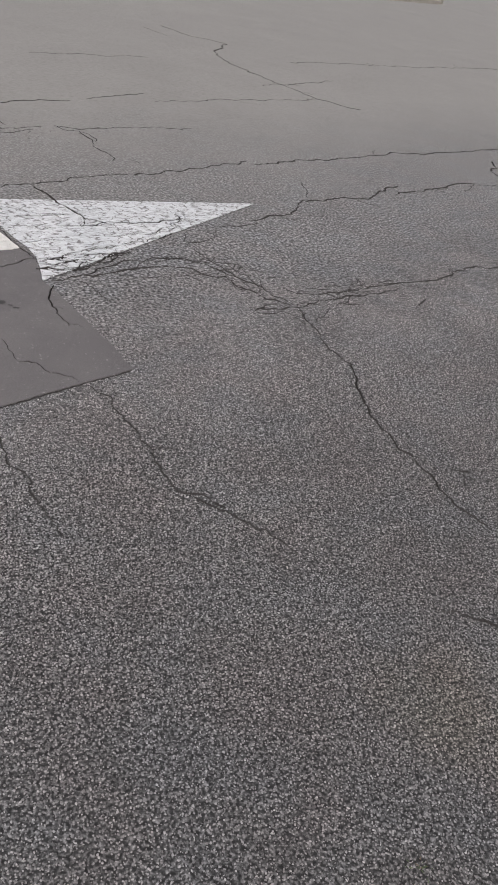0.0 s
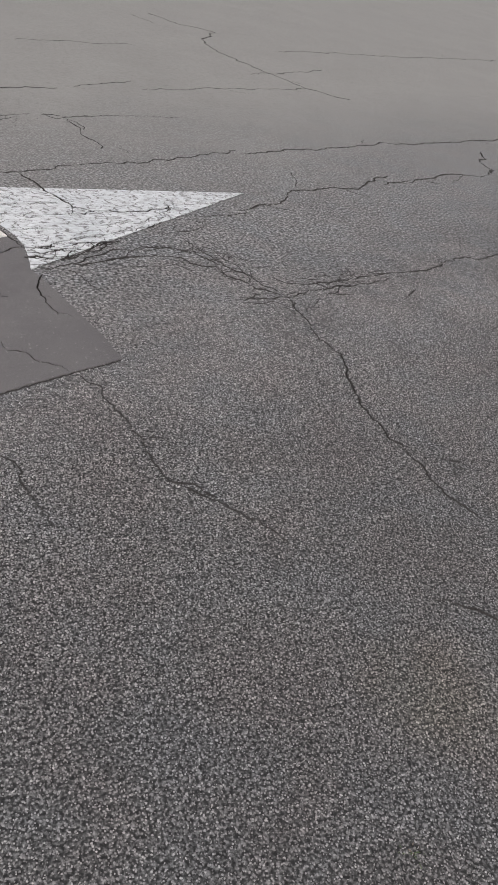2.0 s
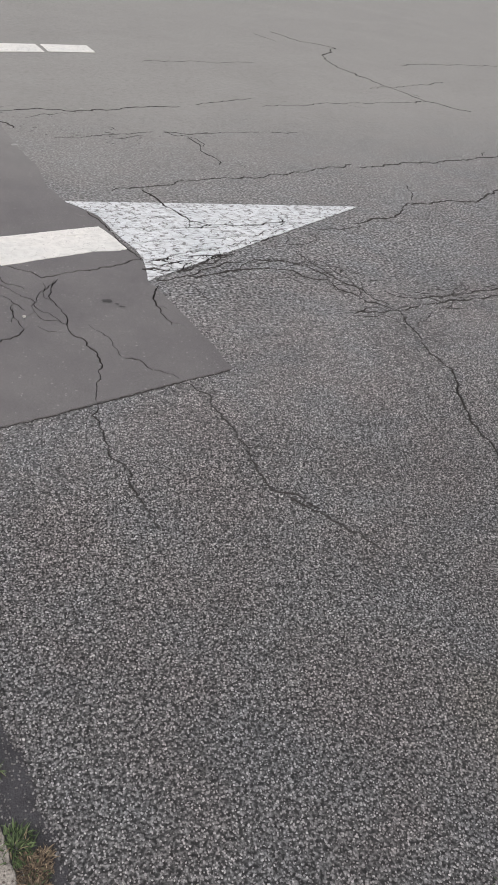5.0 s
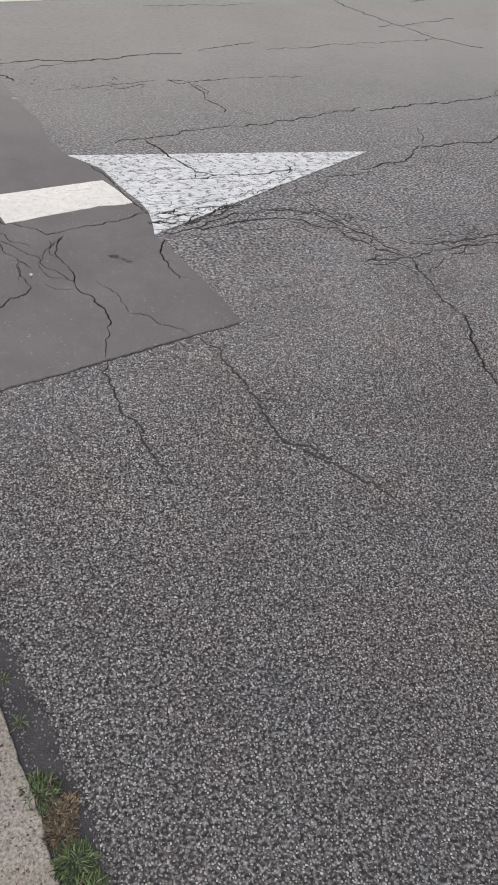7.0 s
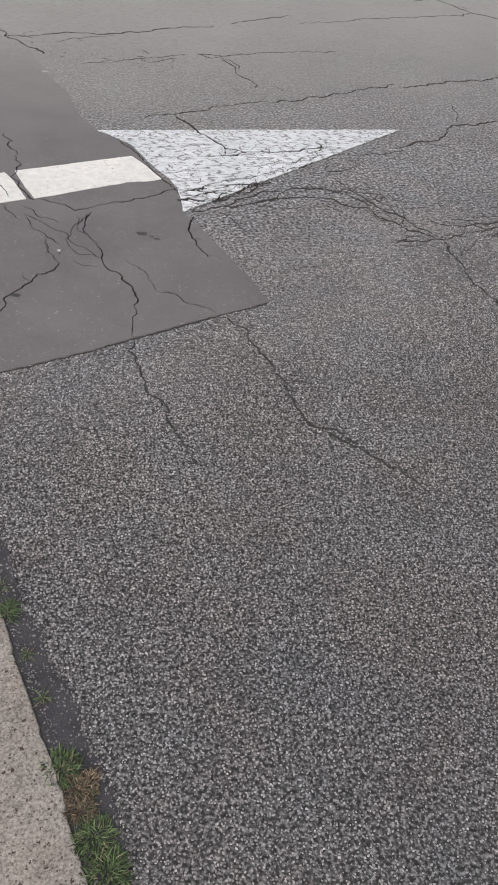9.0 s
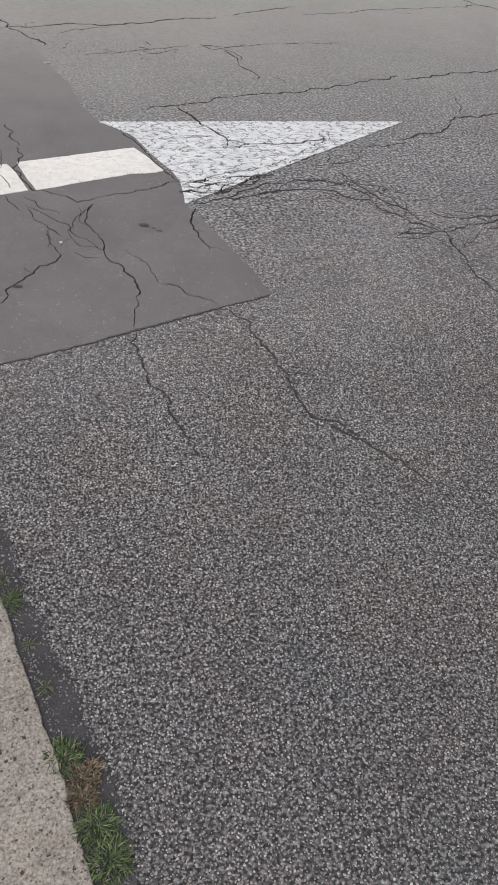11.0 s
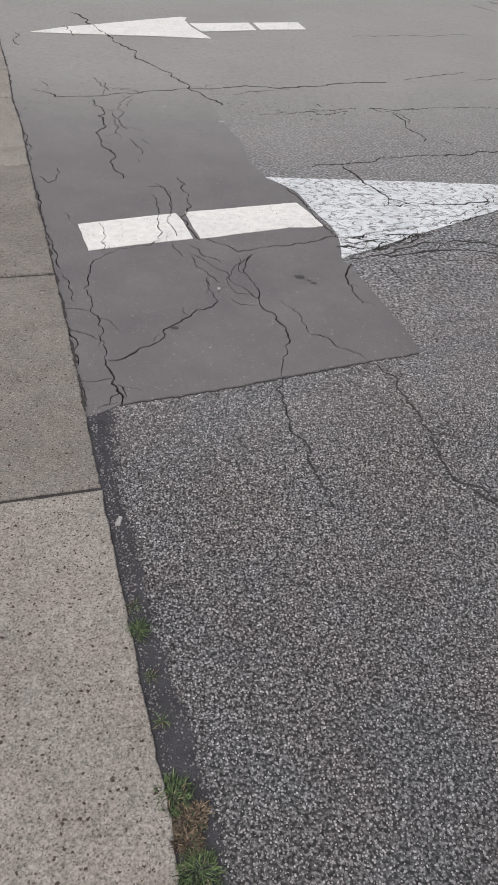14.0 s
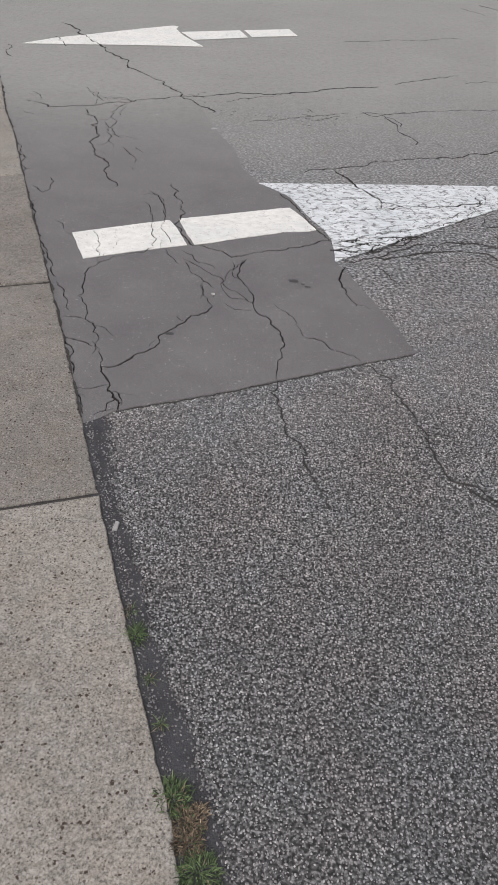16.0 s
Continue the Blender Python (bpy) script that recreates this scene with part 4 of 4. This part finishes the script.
def verge(label, loop, box, count, high):
    bm = bmesh.new()
    made = 0
    while made < count:
        p = Vector((rng.uniform(box[0], box[2]), rng.uniform(box[1], box[3])))
        if not inside(p, loop):
            continue
        made += 1
        thick = 0.6 + 0.8 * noise.noise((p.x * 1.5, p.y * 1.5, 6))
        if rng.random() > 0.35 + thick:
            continue
        for _ in range(3):
            blade(bm, (p.x + rng.uniform(-0.04, 0.04), p.y + rng.uniform(-0.04, 0.04), 0.10), rng.uniform(0, 6.3), high * rng.uniform(0.5, 1.3), 0.008, rng.uniform(0.4, 1.4), rng.uniform(0.3, 1.6), 3)
    me = bpy.data.meshes.new("verge_grass")
    bm.to_mesh(me)
    bm.free()
    me.materials.append(M_VERGE)
    tagged(new("verge_grass", me), label, "grass", kind="stuff")


def steps(a, b, n):
    return [tuple(Vector(a).lerp(Vector(b), i / n)) for i in range(n)]


near_line = steps((-4.5, 10.2), (-3.64, 11.0), 1) + steps((-3.64, 11.0), (-1.68, 12.81), 3) + steps((-1.68, 12.81), (-0.25, 14.27), 2) + \
    [(-0.25, 14.27), (-0.02, 14.58), (0.06, 14.95), (-0.02, 15.4), (-0.3, 16.6), (-0.65, 18.1), (-1.3, 21.0), (-2.2, 25.0), (-7.0, 25.0), (-7.0, 13.0)]
near_loop = island("grassy traffic island with a worn concrete kerb", near_line)
verge("dry olive-brown grass on the traffic island", near_loop, (-5.5, 10.3, 0.2, 20.5), 15000, 0.15)
far_line = steps((10.5, 24.4), (12.7, 26.2), 3) + steps((12.7, 26.2), (17.4, 29.9), 4) + [(17.4, 29.9), (17.9, 30.6), (18.1, 31.4), (20.4, 34.8), (26.0, 44.0), (10.0, 50.0), (6.0, 34.0)]
far_loop = island("distant island of dry grass with a low kerb", far_line, 0.12)
verge("dry brown grass on the distant island", far_loop, (8.0, 24.0, 20.0, 36.0), 2600, 0.22)

# litter caught along the island's kerb
for x, y, z, size in ((-3.08, 11.62, 0, 0.11), (-3.33, 11.30, 0, 0.12), (-3.55, 11.02, 0, 0.10), (-1.22, 13.22, 0, 0.2), (0.4, 15.96, 0, 0.16),
                      (-3.38, 11.69, 0.11, 0.13), (-2.31, 12.55, 0.11, 0.12), (-1.72, 13.13, 0.11, 0.12), (-1.55, 13.5, 0.11, 0.16), (-0.93, 14.05, 0.11, 0.20), (-0.62, 14.24, 0.11, 0.2), (-0.02, 14.88, 0.11, 0.14)):
    pebble("scrap of white litter by the island kerb", x, y, size * 0.85, 0.22, M_LITTER, "litter", "litter", z=z)

bag = thing("plastic_bag", "crumpled blue and white printed plastic bag on the grass", "bag", (-2.59, 12.22, 0.11))
bm = bmesh.new()
bmesh.ops.create_icosphere(bm, subdivisions=4, radius=0.5)
for v in bm.verts:
    c = v.co.copy()
    k = 1 + 0.16 * noise.noise(c * 3.1) + 0.10 * noise.noise(c * 8.0) + 0.05 * noise.noise(c * 17)
    full = 0.55 + 0.45 * min(1.0, (c.z + 0.5) * 3.2)
    wide = math.sqrt(max(1e-6, 0.25 - c.z * c.z)) * 2
    out = full / max(0.35, wide) * min(1.0, wide * 3)
    v.co = Vector((c.x * 0.34 * k * out, c.y * 0.26 * k * out, max(0.0, (c.z + 0.5) * 0.72 + 0.05 * (k - 1))))
for f in bm.faces:
    f.smooth = False
part("film", bm, M_BAG, bag)

for x, y in ((-0.32, 14.42), (-0.10, 14.72), (-0.05, 15.05)):
    weed("dried_weed", "dry stalks of weed at the island's worn nose", x, y, M_DRY, 34, 0.22, 0.09, 0.012, (0.7, 1.5), z=0.11)


# ---- the chips of the coarse asphalt ----
SIDES = 5


def within(x, y, loop):
    """For arrays of places: whether each lies inside the loop."""
    hit = np.zeros(len(x), bool)
    for a, b in zip(loop, loop[1:] + loop[:1]):
        if a[1] != b[1]:
            hit ^= ((a[1] > y) != (b[1] > y)) & (x < (b[0] - a[0]) * (y - a[1]) / (b[1] - a[1]) + a[0])
    return hit


def chip_rings(gen, size):
    """The corners of angular chips, a low ring and a narrower, slightly tilted top ring each."""
    n = len(size)
    turn = gen.uniform(0, math.tau, (n, 1)) + np.arange(SIDES) * math.tau / SIDES + gen.uniform(-0.35, 0.35, (n, SIDES))
    r = size[:, None] * gen.uniform(0.75, 1.2, (n, SIDES))
    long = gen.uniform(1.0, 1.55, (n, 1))
    way = gen.uniform(0, math.tau, (n, 1))
    u, v = r * np.cos(turn) * long, r * np.sin(turn)
    px, py = u * np.cos(way) - v * np.sin(way), u * np.sin(way) + v * np.cos(way)
    high = size[:, None] * gen.uniform(0.25, 0.75, (n, 1))
    lean = gen.uniform(-0.3, 0.3, (n, 2))
    top = np.maximum(0.0006, high + px * 0.7 * lean[:, :1] + py * 0.7 * lean[:, 1:])
    low = np.stack((px, py, np.full_like(px, -0.0015)), -1)
    cap = np.stack((px * 0.68, py * 0.68, top), -1)
    return np.concatenate((low, cap), 1)


def chip_mesh(name, rings, material=M_STONE):
    """One mesh of all the chips whose corners are given."""
    n = len(rings)
    k = np.arange(SIDES)
    walls = np.stack((k, (k + 1) % SIDES, (k + 1) % SIDES + SIDES, k + SIDES), 1).ravel()
    one = np.concatenate((walls, k + SIDES))
    loops = (one[None] + (np.arange(n) * 2 * SIDES)[:, None]).ravel()
    counts = np.tile([4] * SIDES + [SIDES], n)
    me = bpy.data.meshes.new(name)
    me.vertices.add(n * 2 * SIDES)
    me.vertices.foreach_set("co", rings.reshape(-1).astype(np.float32))
    me.loops.add(len(loops))
    me.loops.foreach_set("vertex_index", loops.astype(np.int32))
    me.polygons.add(len(counts))
    me.polygons.foreach_set("loop_start", np.concatenate(([0], np.cumsum(counts)[:-1])).astype(np.int32))
    me.update(calc_edges=True)
    me.validate()
    me.materials.append(material)
    return me


gen = np.random.default_rng(3)
PITCH = 0.0080
gx, gy = np.meshgrid(np.arange(-0.62, 3.5, PITCH), np.arange(0.12, 4.3, PITCH))
gx = (gx + gen.uniform(-0.5, 0.5, gx.shape) * PITCH).ravel()
gy = (gy + gen.uniform(-0.5, 0.5, gy.shape) * PITCH).ravel()
# chips thin out towards the driven lane and where the silt covers them
along = 0.914 * gy - 0.407 * gx
size = gen.uniform(0.0019, 0.0041, len(gx)) * np.interp(along, [0.6, 2.0], [0.88, 1.08])
bare = np.array([noise.noise((x * 2.2, y * 2.2, 4)) + 0.6 * noise.noise((x * 9, y * 9, 2)) for x, y in zip(gx, gy)])
share = np.clip((3.1 - along + 0.5 * bare) / 1.1, 0, 1) * np.clip(0.93 + 0.22 * bare, 0, 1)
share *= np.clip((gy - 0.12 + 0.1 * bare) / 0.3, 0, 1) * np.clip((3.5 - gx + 0.15 * bare) / 0.4, 0, 1)
border = np.interp(gy, [p[1] for p in gutter_line], [p[0] for p in gutter_line]) + 0.030 * bare
beside = gx - np.interp(gy, [p[1] for p in EDGE], [p[0] for p in EDGE])
share = np.where(gx < border, np.where(beside < 0.030 + 0.03 * bare, 0.75, np.where(gx > border - 0.018, 0.4, 0.05)), share)
size = np.where(gx < border, size * 0.92, size)
silted = within(gx, gy, [tuple(p) for p in gutter_loop])
keep = (gen.random(len(gx)) < share) & (beside > 0.008)
for loop in (patch_line + patch_side, [(1.9, 4.97), (-0.05, 4.66), (0.366, 3.592), (1.12, 4.27)]):
    keep &= ~within(gx, gy, loop)
gx, gy, size, silted = gx[keep], gy[keep], size[keep], silted[keep]
from mathutils.kdtree import KDTree
spots_on = [(p.lerp(q, f), max(s.length, 0.001)) for _, _, spine in CRACKS for (p, s), (q, _) in zip(spine, spine[1:]) for f in (0, 0.33, 0.67)]
tree = KDTree(len(spots_on))
for i, (p, _) in enumerate(spots_on):
    tree.insert((p.x, p.y, 0), i)
tree.balance()
clear = []
for x, y, r in zip(gx, gy, size):
    _, i, d = tree.find((x, y, 0))
    clear.append(d > spots_on[i][1] + 0.85 * r)
gx, gy, size, silted = gx[clear], gy[clear], size[clear], silted[clear]
single = (gx > 0.20) & (gx < 0.36) & (gy > 0.70) & (gy < 0.86)
rings = chip_rings(gen, size[~single])
rings[:, :, 0] += gx[~single][:, None]
rings[:, :, 1] += gy[~single][:, None]
rings[:, :, 2] += np.where(silted[~single], 0.0042, 0.0)[:, None]
sunk = silted[~single]
grit = new("silty_chips", chip_mesh("silty_chips", rings[sunk], M_DUSTY))
grit.parent = gutter
tagged(grit, "dusty grey stone chips half sunk in silt", kind="stuff")
chips = new("asphalt_chips", chip_mesh("asphalt_chips", rings[~sunk]))
chips.parent = road
tagged(chips, "grey stone chips standing out of worn asphalt", kind="stuff")
shapes = [chip_mesh("chip", chip_rings(gen, np.array([gen.uniform(0.0017, 0.0036)]))) for _ in range(16)]
for x, y in zip(gx[single], gy[single]):
    ob = new("chip", shapes[int(gen.integers(16))])
    ob.location, ob.rotation_euler = (x, y, 0), (0, 0, gen.uniform(0, 6.28))
    ob.parent = road
